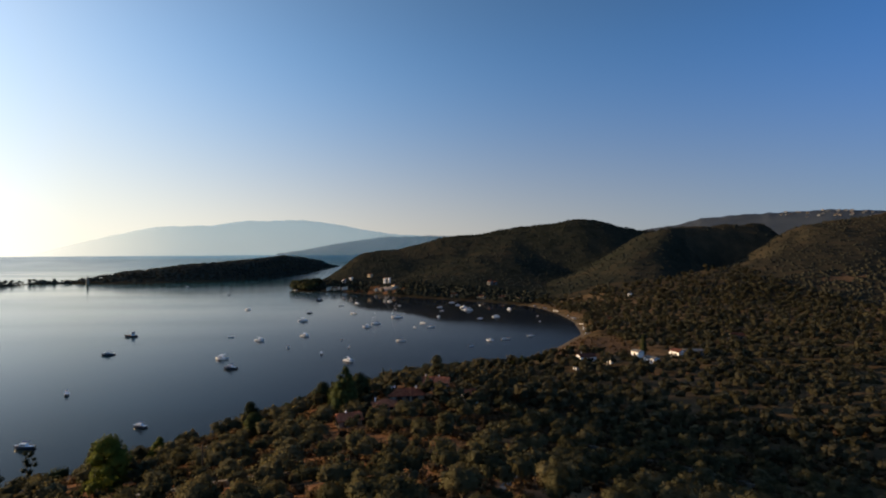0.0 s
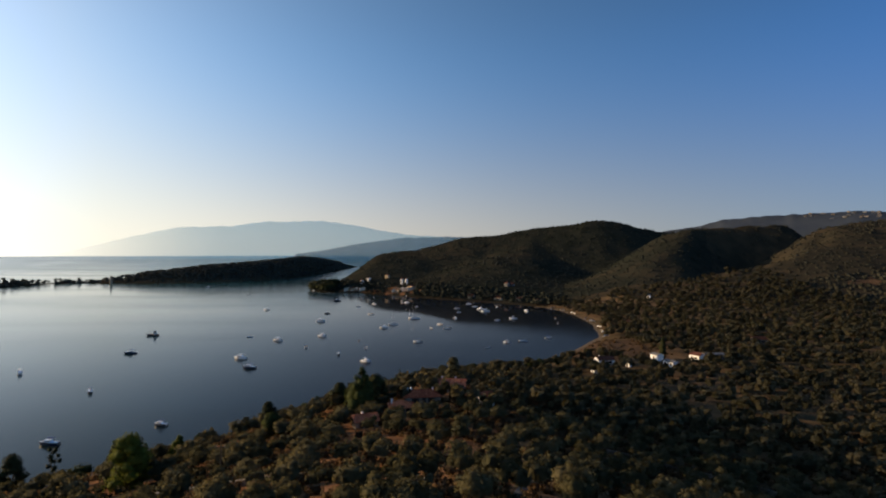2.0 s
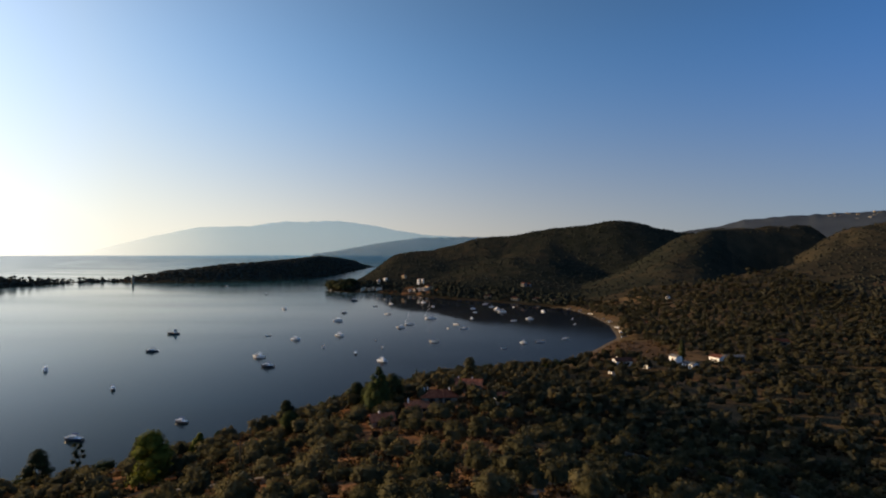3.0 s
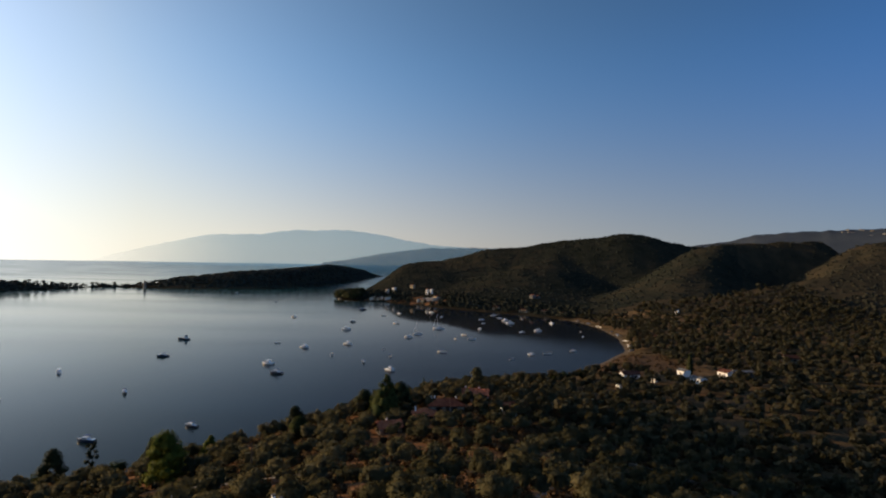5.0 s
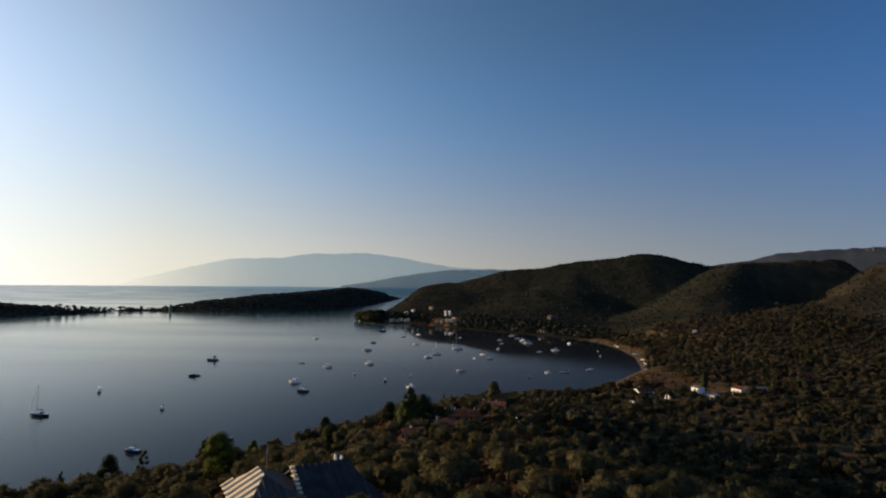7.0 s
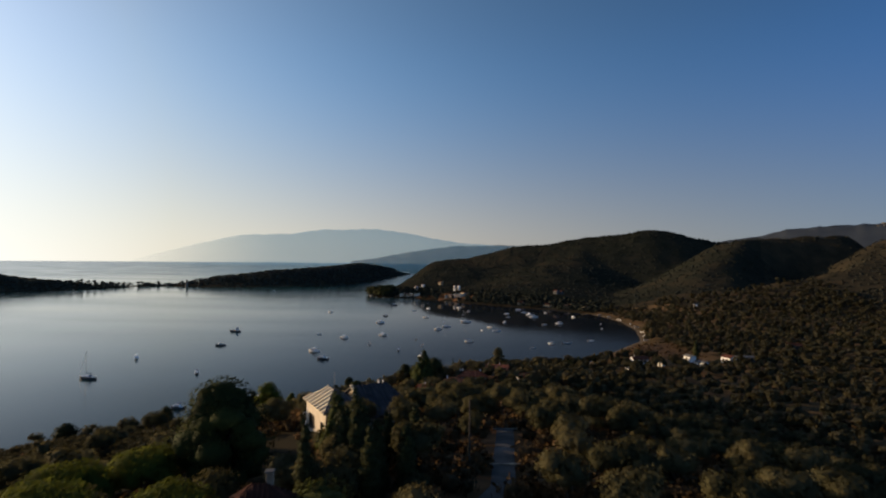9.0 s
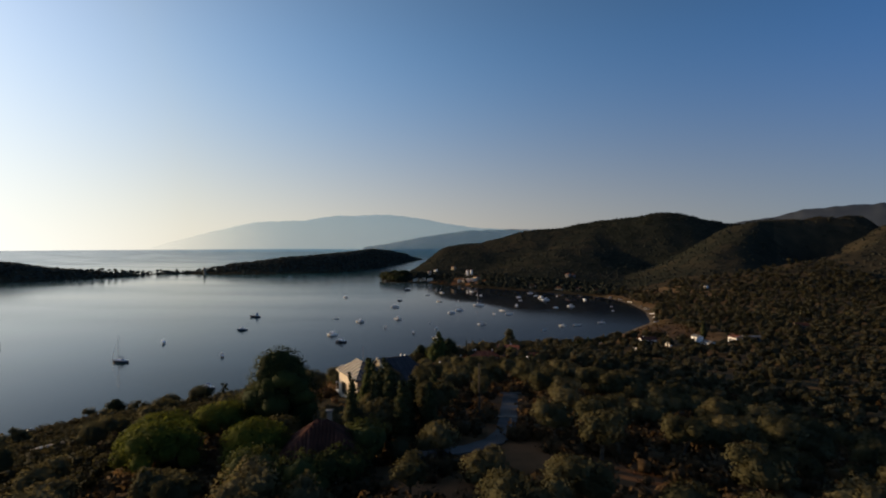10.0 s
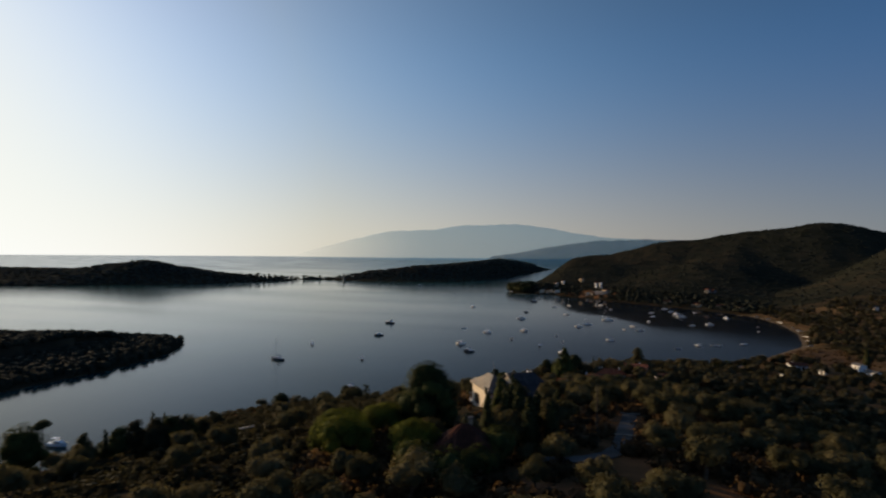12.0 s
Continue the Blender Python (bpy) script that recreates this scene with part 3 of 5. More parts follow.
def crown(seed, blobs, n, size, core=0.72, droop=0.0, slim=0.6, heart=None):
    """Leaf sprays all over a few lumps, with a dark lumpy heart: verts, quads. blobs: rows of x, y, z, rx, ry, rz."""
    r = np.random.default_rng(seed)
    blobs = np.array(blobs, float)
    weight = (blobs[:, 3] * blobs[:, 4]) ** 0.9
    k = r.choice(len(blobs), n, p=weight / weight.sum())
    d = r.normal(size=(n, 3))
    d /= np.linalg.norm(d, axis=1)[:, None]
    d[:, 2] = np.where(d[:, 2] < -0.45, -d[:, 2], d[:, 2])
    c = blobs[k, :3] + d * blobs[k, 3:] * r.uniform(0.84, 1.18, (n, 1))
    a = r.normal(size=(n, 3)) + np.array([0, 0, -droop])
    a -= 0.35 * (a * d).sum(1)[:, None] * d
    a /= np.linalg.norm(a, axis=1)[:, None]
    b = np.cross(a, d + 0.5 * r.normal(size=(n, 3)))
    b /= np.linalg.norm(b, axis=1)[:, None]
    s = size * r.uniform(0.6, 1.35, (n, 1))
    a, b = a * s, b * s * slim
    leaf = np.stack([c - a * 0.5, c + b * 0.5, c + a * 0.5, c - b * 0.5], 1).reshape(-1, 3)
    faces = np.arange(4 * n).reshape(n, 4)
    mid = (blobs[:, :3] * weight[:, None]).sum(0) / weight.sum()
    out = c - mid
    out /= np.linalg.norm(out, axis=1)[:, None] + 1e-6
    puff = np.repeat(d * 0.6 + out * 0.75 + 0.14 * r.normal(size=(n, 3)), 4, axis=0)
    vs, fs, ps, at = [leaf], [faces], [puff], 4 * n
    hv, hf = (BALL_V, BALL_F) if heart is None else heart
    for q in blobs:
        lump = 1 + 0.1 * r.normal(size=(len(hv), 1))
        vs.append(q[:3] + hv * q[3:] * core * lump)
        fs.append(hf + at)
        ps.append(hv)
        at += len(hv)
    ps = np.concatenate(ps)
    return np.concatenate(vs), np.concatenate(fs), ps / (np.linalg.norm(ps, axis=1)[:, None] + 1e-6)


def raised(template, k):
    """Turns the shading of low far growth upwards, as a closed canopy has it."""
    tv, tf, tp = template
    tp = tp * (1 - k) + np.array([0, 0, k])
    return tv, tf, tp / (np.linalg.norm(tp, axis=1)[:, None] + 1e-6)


def olive_blobs(seed, lumps=6):
    r = np.random.default_rng(seed)
    rows = [(0, 0, 2.4, 1.6, 1.6, 1.15)]
    for i in range(lumps):
        a, q = r.uniform(0, 6.28), r.uniform(0.7, 1.4)
        s = r.uniform(0.6, 1.0)
        rows.append((q * math.cos(a), q * math.sin(a), r.uniform(1.9, 3.3), s, s, s * 0.85))
    return rows


def pine_blobs(seed, height, width, lumps=16, low=0.3):
    r = np.random.default_rng(seed)
    rows = []
    for i in range(lumps):
        t = low + (1 - low) * (i + 0.5) / lumps
        spread = width * 0.5 * math.sin(math.pi * min(1, 0.25 + 0.75 * (t - low) / (1 - low))) ** 0.7
        a, q = i * 2.4 + r.uniform(-0.4, 0.4), spread * r.uniform(0.35, 0.8)
        s = width * r.uniform(0.17, 0.25)
        rows.append((q * math.cos(a), q * math.sin(a), height * t - s * 0.4, s, s, s * 0.75))
    return rows


def cone_blobs(seed, height, width, lumps=26):
    r = np.random.default_rng(seed)
    rows = []
    for i in range(lumps):
        t = 0.10 + 0.86 * (i + 0.5) / lumps
        wide = width * 0.5 * (1 - t) ** 0.75
        a, s = i * 2.4 + r.uniform(-0.5, 0.5), max(0.55, wide * r.uniform(0.42, 0.6))
        q = max(0.0, wide - s * 0.7) * r.uniform(0.7, 1.1)
        rows.append((q * math.cos(a), q * math.sin(a), height * t, s, s, s * r.uniform(0.9, 1.4)))
    return rows


def dome_blobs(seed, height, width):
    r = np.random.default_rng(seed)
    rows = [(0, 0, height * 0.70, width * 0.36, width * 0.36, height * 0.27)]
    for i in range(11):
        a = i * 2.4 + r.uniform(-0.2, 0.2)
        s = width * r.uniform(0.15, 0.22)
        q = width * (0.33 - 0.018 * i)
        rows.append((q * math.cos(a), q * math.sin(a), height * (0.42 + 0.035 * i), s, s, s * 0.9))
    return rows


def cypress_blobs(height, width):
    rows = []
    for i in range(13):
        t = (i + 0.5) / 13
        wide = width * 0.44 * min(1.0, 0.45 + t * 4) * (1 - t) ** 0.5 + 0.04
        rows.append((0.07 * math.sin(i * 2.0) * width, 0.07 * math.cos(i * 2.6) * width, height * (0.04 + 0.93 * t), wide, wide, height * 0.065))
    return rows


def limbs(seed, height, spread, r0, forks=4, lean=0.12):
    """A tapered trunk that forks into limbs."""
    r = np.random.default_rng(seed)
    bm = bmesh.new()
    k = Vector((r.uniform(-lean, lean) * height, r.uniform(-lean, lean) * height, height * 0.5))
    rod(bm, (0, 0, -0.4), k, r0, r0 * 0.72, 7)
    for i in range(forks):
        a = i * 6.28 / forks + r.uniform(-0.4, 0.4)
        rod(bm, k - Vector((0, 0, 0.05)), (k.x + spread * math.cos(a), k.y + spread * math.sin(a), height * r.uniform(0.8, 1.0)), r0 * 0.55, r0 * 0.2, 5)
    return bm


CLEAR = [(1.8, -11.5, 2.8), (0.7, -15, 2.8), (-1.2, -17, 2.6), (-4, -18.5, 2.2), (1.8, -3, 2.8), (2, 3.5, 2.6), (-18, 100, 4), (-11.4, 112.5, 4.6), (-6.5, 124, 5), (1, 139.5, 5), (382, 489, 9), (1.5, -18.5, 2.4), (2.2, -24, 2.6), (-19.8, 13.9, 3.2), (-16.9, 9.7, 3.2), (-16.5, 16.1, 3.2), (-13.6, 12.0, 3.2), (-13.2, 18.4, 3.2), (-10.3, 14.3, 3.2), (-21.6, 7.7, 3.2), (-12, -4, 2), (-10.6, -23.2, 3.4), (-17.6, 3.5, 3.2), (-19.5, 2.5, 2.4), (-18, -1, 3), (-21.5, 4, 3), (8.4, -21.4, 2.2), (1.0, -4.5, 2.4), (1.5, 6, 2.4), (0.8, -13.5, 2.2), (-8.7, -13.6, 1.4), (-7.7, -14.4, 1.4), (-6.2, -17, 1.4), (-4.4, -14.6, 1.4), (-10.4, -27.6, 1.5), (-13.2, -27.4, 1.5), (-1.6, -9.5, 1.6), (1.2, 0, 2.6), (1.8, 12, 2.4), (2.5, 22, 2.6), (4, 33, 2.4), (5.5, 44, 2.2), (0.4, -9, 2.6), (-2, -14, 2.4), (6, -23, 2.4), (12, -24, 1.5), (3, 63, 3.5), (1, 70, 3.2),
         (-18, 105, 3.2), (-11.4, 118, 3.4), (-6.5, 130, 4.4), (1, 145.5, 4.6), (-6.8, 82, 3.4), (3, 74.5, 3.6), (-21, 68.7, 3.6), (-18, 78, 2.6), (-27, 62, 3), (124, 262, 7), (107, 257, 7), (117, 259, 5), (118, 267, 5), (111, 268, 5), (98, 257, 6), (92, 262, 5), (104, 247, 4), (122, 256, 4), (97, 250, 4), (76, 251, 7), (-18.5, -10.5, 4.2), (-21.2, 121, 4.5), (-48.5, 69, 4), (-44, 60, 4.5), (-41, 54, 3.5), (-57, 80, 3), (-62, 80, 2.6), (-70, 81, 2.4), (-67, 85, 2.4), (-66, 89, 2.4), (-70, 92, 2.4), (-74, 95, 2.4), (-103, 51.5, 4.5), (-101, 47, 3.6), (-56, 5, 4), (-54.5, 0.5, 3.8), (-52.5, -2.5, 3.4), (-51.5, 2, 3.4), (5.1, -21.6, 3.4), (-66, 10, 2.6), (-9.8, -18, 1.4), (-10, -10, 1.5), (-7.5, -10, 1.6), (-5.2, -10, 1.4), (-6.3, -14.2, 1.3), (104, 262, 4), (121, 255, 7), (104, 244, 7), (98, 240, 5), (115, 252, 5), (131, 260, 7),
         (-15, -22, 2.5), (-20.5, -23, 2.5), (-26, -16, 3), (-92, 111, 4), (-9.5, -20, 1.6), (-11.2, -0.8, 2.5), (-8.5, -4, 2.5), (-6, -3, 2), (-85, 118, 2.5), (-23, -7, 2), (-17.5, 1, 3.2), (-16, -4, 2.6), (-15, 3, 2.5),
         (-54, 744, 16), (-66, 735, 16), (-120, 776, 18), (-104, 782, 16), (-136, 774, 14), (-88, 790, 9), (79, 695, 7), (86, 697, 6), (60, 606, 10), (82, 594, 9), (98, 582, 8), (30, 633, 8), (190, 506, 7), (150, 408, 6), (129, 384, 5)]


def scatter(x0, x1, y0, y1, step, jitter, seed, ease=1.0):
    r = np.random.default_rng(seed)
    gx, gy = np.meshgrid(np.arange(x0, x1, step), np.arange(y0, y1, step))
    gx = gx + (np.arange(gx.shape[0]) % 2)[:, None] * step * 0.5
    x, y = (gx + r.uniform(-jitter, jitter, gx.shape) * step).ravel(), (gy + r.uniform(-jitter, jitter, gy.shape) * step).ravel()
    free = np.ones(len(x), bool)
    for cx_, cy_, cr in CLEAR:
        free &= np.hypot(x - cx_, y - cy_) > cr * (ease if cr < 3.3 else 1.0)
    return x[free], y[free], r


def stuff_trees(name, label, material, templates, x, y, scale, r, sink=0.1, bark=None, squash=None):
    """Many joined trees in one mesh of kind stuff."""
    z = land(x, y)
    pick, turn = r.integers(len(templates), size=len(x)), r.uniform(0, 6.28, len(x))
    vs, fs, tn, pf, at = [], [], [], [], 0
    for i, (tv, tf, tp) in enumerate(templates):
        s = np.where(pick == i)[0]
        if not len(s):
            continue
        c, sn = np.cos(turn[s])[:, None], np.sin(turn[s])[:, None]
        k = scale[s][:, None]
        h = k if squash is None else k * squash[s][:, None]
        px = (tv[None, :, 0] * c - tv[None, :, 1] * sn) * k + x[s][:, None]
        py = (tv[None, :, 0] * sn + tv[None, :, 1] * c) * k + y[s][:, None]
        pz = (tv[None, :, 2] - sink) * h + z[s][:, None]
        vs.append(np.stack([px, py, pz], -1).reshape(-1, 3))
        fs.append((tf[None] + (np.arange(len(s)) * len(tv))[:, None, None]).reshape(-1, 4) + at)
        pf.append(np.stack([tp[None, :, 0] * c - tp[None, :, 1] * sn, tp[None, :, 0] * sn + tp[None, :, 1] * c, np.repeat(tp[None, :, 2], len(s), axis=0)], -1).reshape(-1, 3))
        tn.append(np.repeat(r.uniform(0, 1, len(s)), len(tv)))
        at += len(s) * len(tv)
    ob = new(name, fast_mesh(name, np.concatenate(vs), np.concatenate(fs), material, np.concatenate(tn), puff=np.concatenate(pf)))
    return tagged(ob, label, "trees", kind="stuff")


def sighted(x, y, margin=6.0):
    """Ground that lies ahead of the flight, between its left and right reach."""
    left = (x - 3.6) * math.cos(radians(60)) + (y + 68) * math.sin(radians(60)) > -margin
    right = -(x + 1) * math.cos(radians(42)) + (y + 16) * math.sin(radians(42)) > -margin - 0.55 * np.clip(30 - y, 0, 90)
    return left & right


def open_soil(x, y):
    """Bare red earth between the trees."""
    sunny = (x < 16) & (y > 44) & (y < 100)
    return waves(x, y, 27, 21) > np.where(y < 25, 0.8, np.where(sunny, 0.3, 0.62))


# the olive grove on the near slope: the nearest as trees of their own, the rest joined
x, y, r = scatter(-150, 330, -46, 580, 4.5, 0.5, 11)
d = inland(x, y, MAINLAND)
bare = open_soil(x, y) | (((x - 8) / 7) ** 2 + ((y + 22.6) / 2.2) ** 2 < 1)
keep = (d > 3) & sighted(x, y) & ~bare & ~((d < 5) & (x > 30) & (y > 255)) & ~((x > 54) & (x < 110) & (y > 266) & (y < 340))
x, y, d = x[keep], y[keep], d[keep]
size = r.uniform(0.55, 1.08, len(x)) * np.interp(y, [-40, 60, 150, 300], [0.92, 1.0, 1.2, 1.4])
thin = r.uniform(0, 1, len(x)) < np.interp(y, [60, 200, 400], [1.0, 0.72, 0.55]) * np.interp(y, [470, 580], [1.0, 0.35]) * np.where((x < -28) & (y < 60), 0.16, 1.0)
x, y, d, size = x[thin], y[thin], d[thin], size[thin]
near = (y < 36) & (np.abs(x + 2) < 56)
order = np.argsort(np.where(near, y, 999))[:290]
near = np.zeros(len(x), bool)
near[order] = True
olives = []
for i in range(6):
    v, f, p = crown(100 + i, olive_blobs(40 + i, 10), 1900, 0.24, core=0.7, droop=0.2, slim=0.45)
    t = thing("olive_tree", pose(0, 0, -80), "grey-green olive tree on dry soil", "tree", "olive grove")
    put_part("crown", fast_mesh("olive_crown", v, f, M_OLIVE, np.full(len(v), 0.14 + 0.14 * i), puff=p), t)
    part("trunk", limbs(60 + i, 2.3, 0.8, 0.2), M_BARK, t)
    olives.append(t)
zz = land(x, y)
for j, i in enumerate(order):
    t = olives[j % 6]
    m = pose(x[i], y[i], zz[i] - 0.1, 0, 0, (j * 137.5) % 360)
    if j < 6:
        t.matrix_world = m
        t.scale = (size[i],) * 3
    else:
        t = copy_thing(t, m)
        t.scale = (size[i],) * 3
mid = ~near & (np.hypot(x, y + 30) < 150)
low_o = [raised(crown(200 + i, olive_blobs(70 + i, 5), 240, 0.42, slim=0.6, heart=(CUBE_V, CUBE_F)), 0.5) for i in range(5)]
stuff_trees("olive_grove", "olive trees standing close on the slope", M_OLIVE, low_o, x[mid], y[mid], size[mid], r)
mid2 = ~near & ~mid
low_f = [raised(crown(300 + i, olive_blobs(90 + i, 3), 30, 1.1, slim=0.8, heart=(CUBE_V, CUBE_F)), 0.8) for i in range(5)]
stuff_trees("far_olive_grove", "olive and oak scrub over the valley floor, leaves lightened for sunlight", M_VALLEY, low_f, x[mid2], y[mid2], size[mid2] * 1.05, r)

# the grove goes on behind the drone
x, y, r = scatter(-90, 90, -150, -47, 5.0, 0.42, 35)
stuff_trees("upper_olive_grove", "olive trees on the upper slope", M_OLIVE, low_f, x, y, r.uniform(0.7, 1.1, len(x)), r)

# maquis bushes between the trees
x, y, r = scatter(-120, 130, -48, 150, 2.25, 0.5, 31, 0.6)
keep = sighted(x, y) & (inland(x, y, MAINLAND) > 6) & (waves(x, y, 30, 22) + 0.5 * waves(x, y, 9, 23) < 0.42) & (r.uniform(0, 1, len(x)) < 0.9) & ~open_soil(x, y)
brush = [crown(250 + i, [(0, 0, 0.55, 0.8, 0.8, 0.6), (0.6, 0.3, 0.4, 0.55, 0.55, 0.45)], 80, 0.30, core=0.6, slim=0.5, heart=(CUBE_V, CUBE_F)) for i in range(5)]
west = keep & (x < -27 - 0.1 * y) & (y < 75)
keep &= ~west
stuff_trees("maquis_bushes", "low dry maquis bushes between the olives", M_BRUSH, brush, x[keep], y[keep], r.uniform(0.6, 1.6, keep.sum()), r, sink=0.15)
stuff_trees("scrub_bushes", "dense dark evergreen scrub on the seaward slope", M_MAQUIS, brush, x[west], y[west], r.uniform(0.6, 1.3, west.sum()), r, sink=0.1)
x, y, r = scatter(-125, -27, -48, 75, 1.75, 0.6, 37, 0.3)
keep = sighted(x, y) & (inland(x, y, MAINLAND) > 5) & (x < -27 - 0.1 * y) & (r.uniform(0, 1, len(x)) < 0.85)
stuff_trees("scrub_cover", "low dark scrub closing the seaward slope", M_MAQUIS, brush, x[keep], y[keep], r.uniform(0.4, 0.95, keep.sum()), r, sink=0.1)

# bushes round the red-roofed cottage below the pines
x, y, r = scatter(-24, -7, -30, -18.6, 1.7, 0.5, 33, 0.3)
stuff_trees("garden_bushes", "dry brown bushes below the stone pines", M_BRUSH, brush, x, y, r.uniform(0.7, 1.5, len(x)), r, sink=0.15)

# dry weeds and shrubs over the field behind the beach
x, y, r = scatter(54, 114, 264, 334, 2.6, 0.6, 39, 0.3)
keep = (inland(x, y, MAINLAND) > 4) & (waves(x, y, 16, 24) > -0.1) & (r.uniform(0, 1, len(x)) < 0.7)
stuff_trees("field_weeds", "dry brown weeds and shrubs on the bare field", M_BRUSH, brush, x[keep], y[keep], r.uniform(0.5, 1.3, keep.sum()), r, sink=0.3)

# reddish-brown dry shrubs beside the drive
x, y, r = scatter(-4, 14, -26, 12, 1.9, 0.6, 38, 0.3)
track = np.interp(y, [-19, -17, -15, -11, 12], [-3.6, -1.0, 0.7, 1.6, 2.1])
keep = (np.abs(x - track) > 1.7) & ((y > -17) | (y < -21)) & (r.uniform(0, 1, len(x)) < 0.75) & ~((np.abs(x - 6) < 5) & (y < -20.5))
stuff_trees("dry_shrubs", "reddish-brown dry shrubs beside the drive", M_BRUSH, brush, x[keep], y[keep], r.uniform(0.6, 1.5, keep.sum()), r, sink=0.15)

# low bushes along the near shore and under the trees
x, y, r = scatter(-150, 120, -30, 262, 4.0, 0.45, 12)
d = inland(x, y, MAINLAND)
keep = (d > 0.5) & (d < 9) & sighted(x, y) & ~((x > 48) & (y > 250))
stuff_trees("shore_bushes", "dark evergreen bushes along the shore bank", M_PINE, low_o, x[keep], y[keep], r.uniform(0.7, 1.5, keep.sum()), r, sink=0.7)

# scrub woods on the far hills and the plain below them
x, y, r = scatter(-260, 1000, 400, 1180, 7.4, 0.95, 13)
d = inland(x, y, MAINLAND)
az = np.arctan2(x, y)
keep = (d > 10) & (az < radians(44)) & (az > radians(-16)) & ((y > 470) | (x > 330)) & (r.uniform(0, 1, len(x)) < 0.9)
bush = [raised(crown(400 + i, [(0, 0, 1.6, 2.6, 2.6, 2.2), (1.6, 0.6, 1.2, 1.8, 1.8, 1.5)], 8, 2.1, core=0.95, slim=0.8, heart=(CUBE_V, CUBE_F)), 0.6) for i in range(4)]
x, y = x[keep], y[keep]
# left of this line the woods take the colour with shade painted in
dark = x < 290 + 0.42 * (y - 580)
for name, label, leaf, part_of in (("hill_woods", "maquis and low oak woods on the hills", M_WOODS, ~dark), ("hill_forest", "dark pine and oak forest on the headland hill, darkened further for shade", M_FOREST, dark)):
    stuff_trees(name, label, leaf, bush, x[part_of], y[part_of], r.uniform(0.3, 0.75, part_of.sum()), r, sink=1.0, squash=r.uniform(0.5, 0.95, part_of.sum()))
x, y, r = scatter(230, 620, 100, 520, 7.5, 0.42, 14)
keep = (np.arctan2(x, y + 16) < radians(45)) & ((x > 328) | (y > 468))
stuff_trees("plain_woods", "scattered trees on the far plain", M_WOODS, bush, x[keep], y[keep], r.uniform(0.45, 0.9, keep.sum()), r, sink=0.6)
x, y, r = scatter(-215, 120, 560, 840, 5.2, 0.8, 15)
d = inland(x, y, MAINLAND)
keep = (d > 0.3) & (d < 60) & (r.uniform(0, 1, len(x)) < np.where(d < 8, 1.0, 0.7))
keep &= ~((d > 2) & (y < 790) & ((x > -76) & (x < -40) | (x > -148) & (x < -112)) & (r.uniform(0, 1, len(x)) < 0.85))
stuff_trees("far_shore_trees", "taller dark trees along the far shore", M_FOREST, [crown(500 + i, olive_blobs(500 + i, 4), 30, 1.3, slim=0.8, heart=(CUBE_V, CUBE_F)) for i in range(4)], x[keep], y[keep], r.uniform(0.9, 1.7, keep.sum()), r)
# a clump on the tip of the far headland
x, y, r = scatter(-206, -165, 778, 830, 5.0, 0.4, 16)
keep = inland(x, y, MAINLAND) > 1
stuff_trees("headland_pines", "dark pines on the tip of the headland", M_CYPRESS, [crown(510 + i, olive_blobs(510 + i, 4), 40, 1.2, slim=0.8) for i in range(3)], x[keep], y[keep], r.uniform(2.3, 3.6, keep.sum()), r)

# pine woods of the islands and of the near cape
x, y, r = scatter(-1300, -320, 480, 2100, 8.6, 0.95, 17)
d = inland(x, y, ISLE)
strip = (x < -640) & (x > -790) & (y > 900)
keep = (d > 3) & ~(strip & (r.uniform(0, 1, len(x)) < 0.45)) & (np.arctan2(x, y + 68) > radians(-66))
stuff_trees("island_woods", "dark pine woods covering the island, paled for haze", M_ISLAND, [raised(crown(600 + i, [(0, 0, 3.6, 5.6, 5.6, 4.0), (3.4, 2, 3.2, 4, 4, 3.2)], 14, 3.4, core=0.95, slim=0.8, heart=(CUBE_V, CUBE_F)), 0.4) for i in range(4)], x[keep], y[keep], r.uniform(0.42, 0.66, keep.sum()), r, sink=0.5)
x, y, r = scatter(-800, -640, 880, 1060, 13.0, 0.45, 18)
d = inland(x, y, ISLE)
keep = (d > 3) & (r.uniform(0, 1, len(x)) < 0.6)
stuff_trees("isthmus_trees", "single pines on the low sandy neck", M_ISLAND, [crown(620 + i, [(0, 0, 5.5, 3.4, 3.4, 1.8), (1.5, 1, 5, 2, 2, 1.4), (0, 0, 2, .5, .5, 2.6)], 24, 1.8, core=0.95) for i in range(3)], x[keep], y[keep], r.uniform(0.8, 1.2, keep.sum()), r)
x, y, r = scatter(-520, -236, 40, 226, 3.3, 0.8, 19)
d = inland(x, y, MAINLAND)
keep = (d > 1.0) & (np.arctan2(x - 3.6, y + 68) > radians(-66))
stuff_trees("cape_pines", "dense dark pines covering the low cape", M_CAPE, [crown(640 + i, dome_blobs(640 + i, 5.4, 5.4)[:5] + [(0, 0, 1.6, 2.2, 2.2, 1.8)], 60, 0.9, core=0.85, heart=(CUBE_V, CUBE_F)) for i in range(4)], x[keep], y[keep], r.uniform(0.5, 0.85, keep.sum()), r)


def single_tree(name, label, at, top, blobs_of, n, leaf, material, trunk_r, seed, slim=0.6, trunk_share=0.6, spread=1.0, category="tree", group=""):
    """A tree of its own from the ground up to the height top."""
    g = ground_at(*at)
    h = top - g
    t = thing(name, pose(at[0], at[1], g, 0, 0, seed * 40), label, category, group)
    v, f, p = crown(seed, blobs_of(h), n, leaf, slim=slim)
    put_part("crown", fast_mesh(name + "_crown", v, f, material, np.full(len(v), 0.5), puff=p), t)
    part("trunk", limbs(seed, h * trunk_share, spread, trunk_r, lean=0.03), M_BARK, t)
    return t


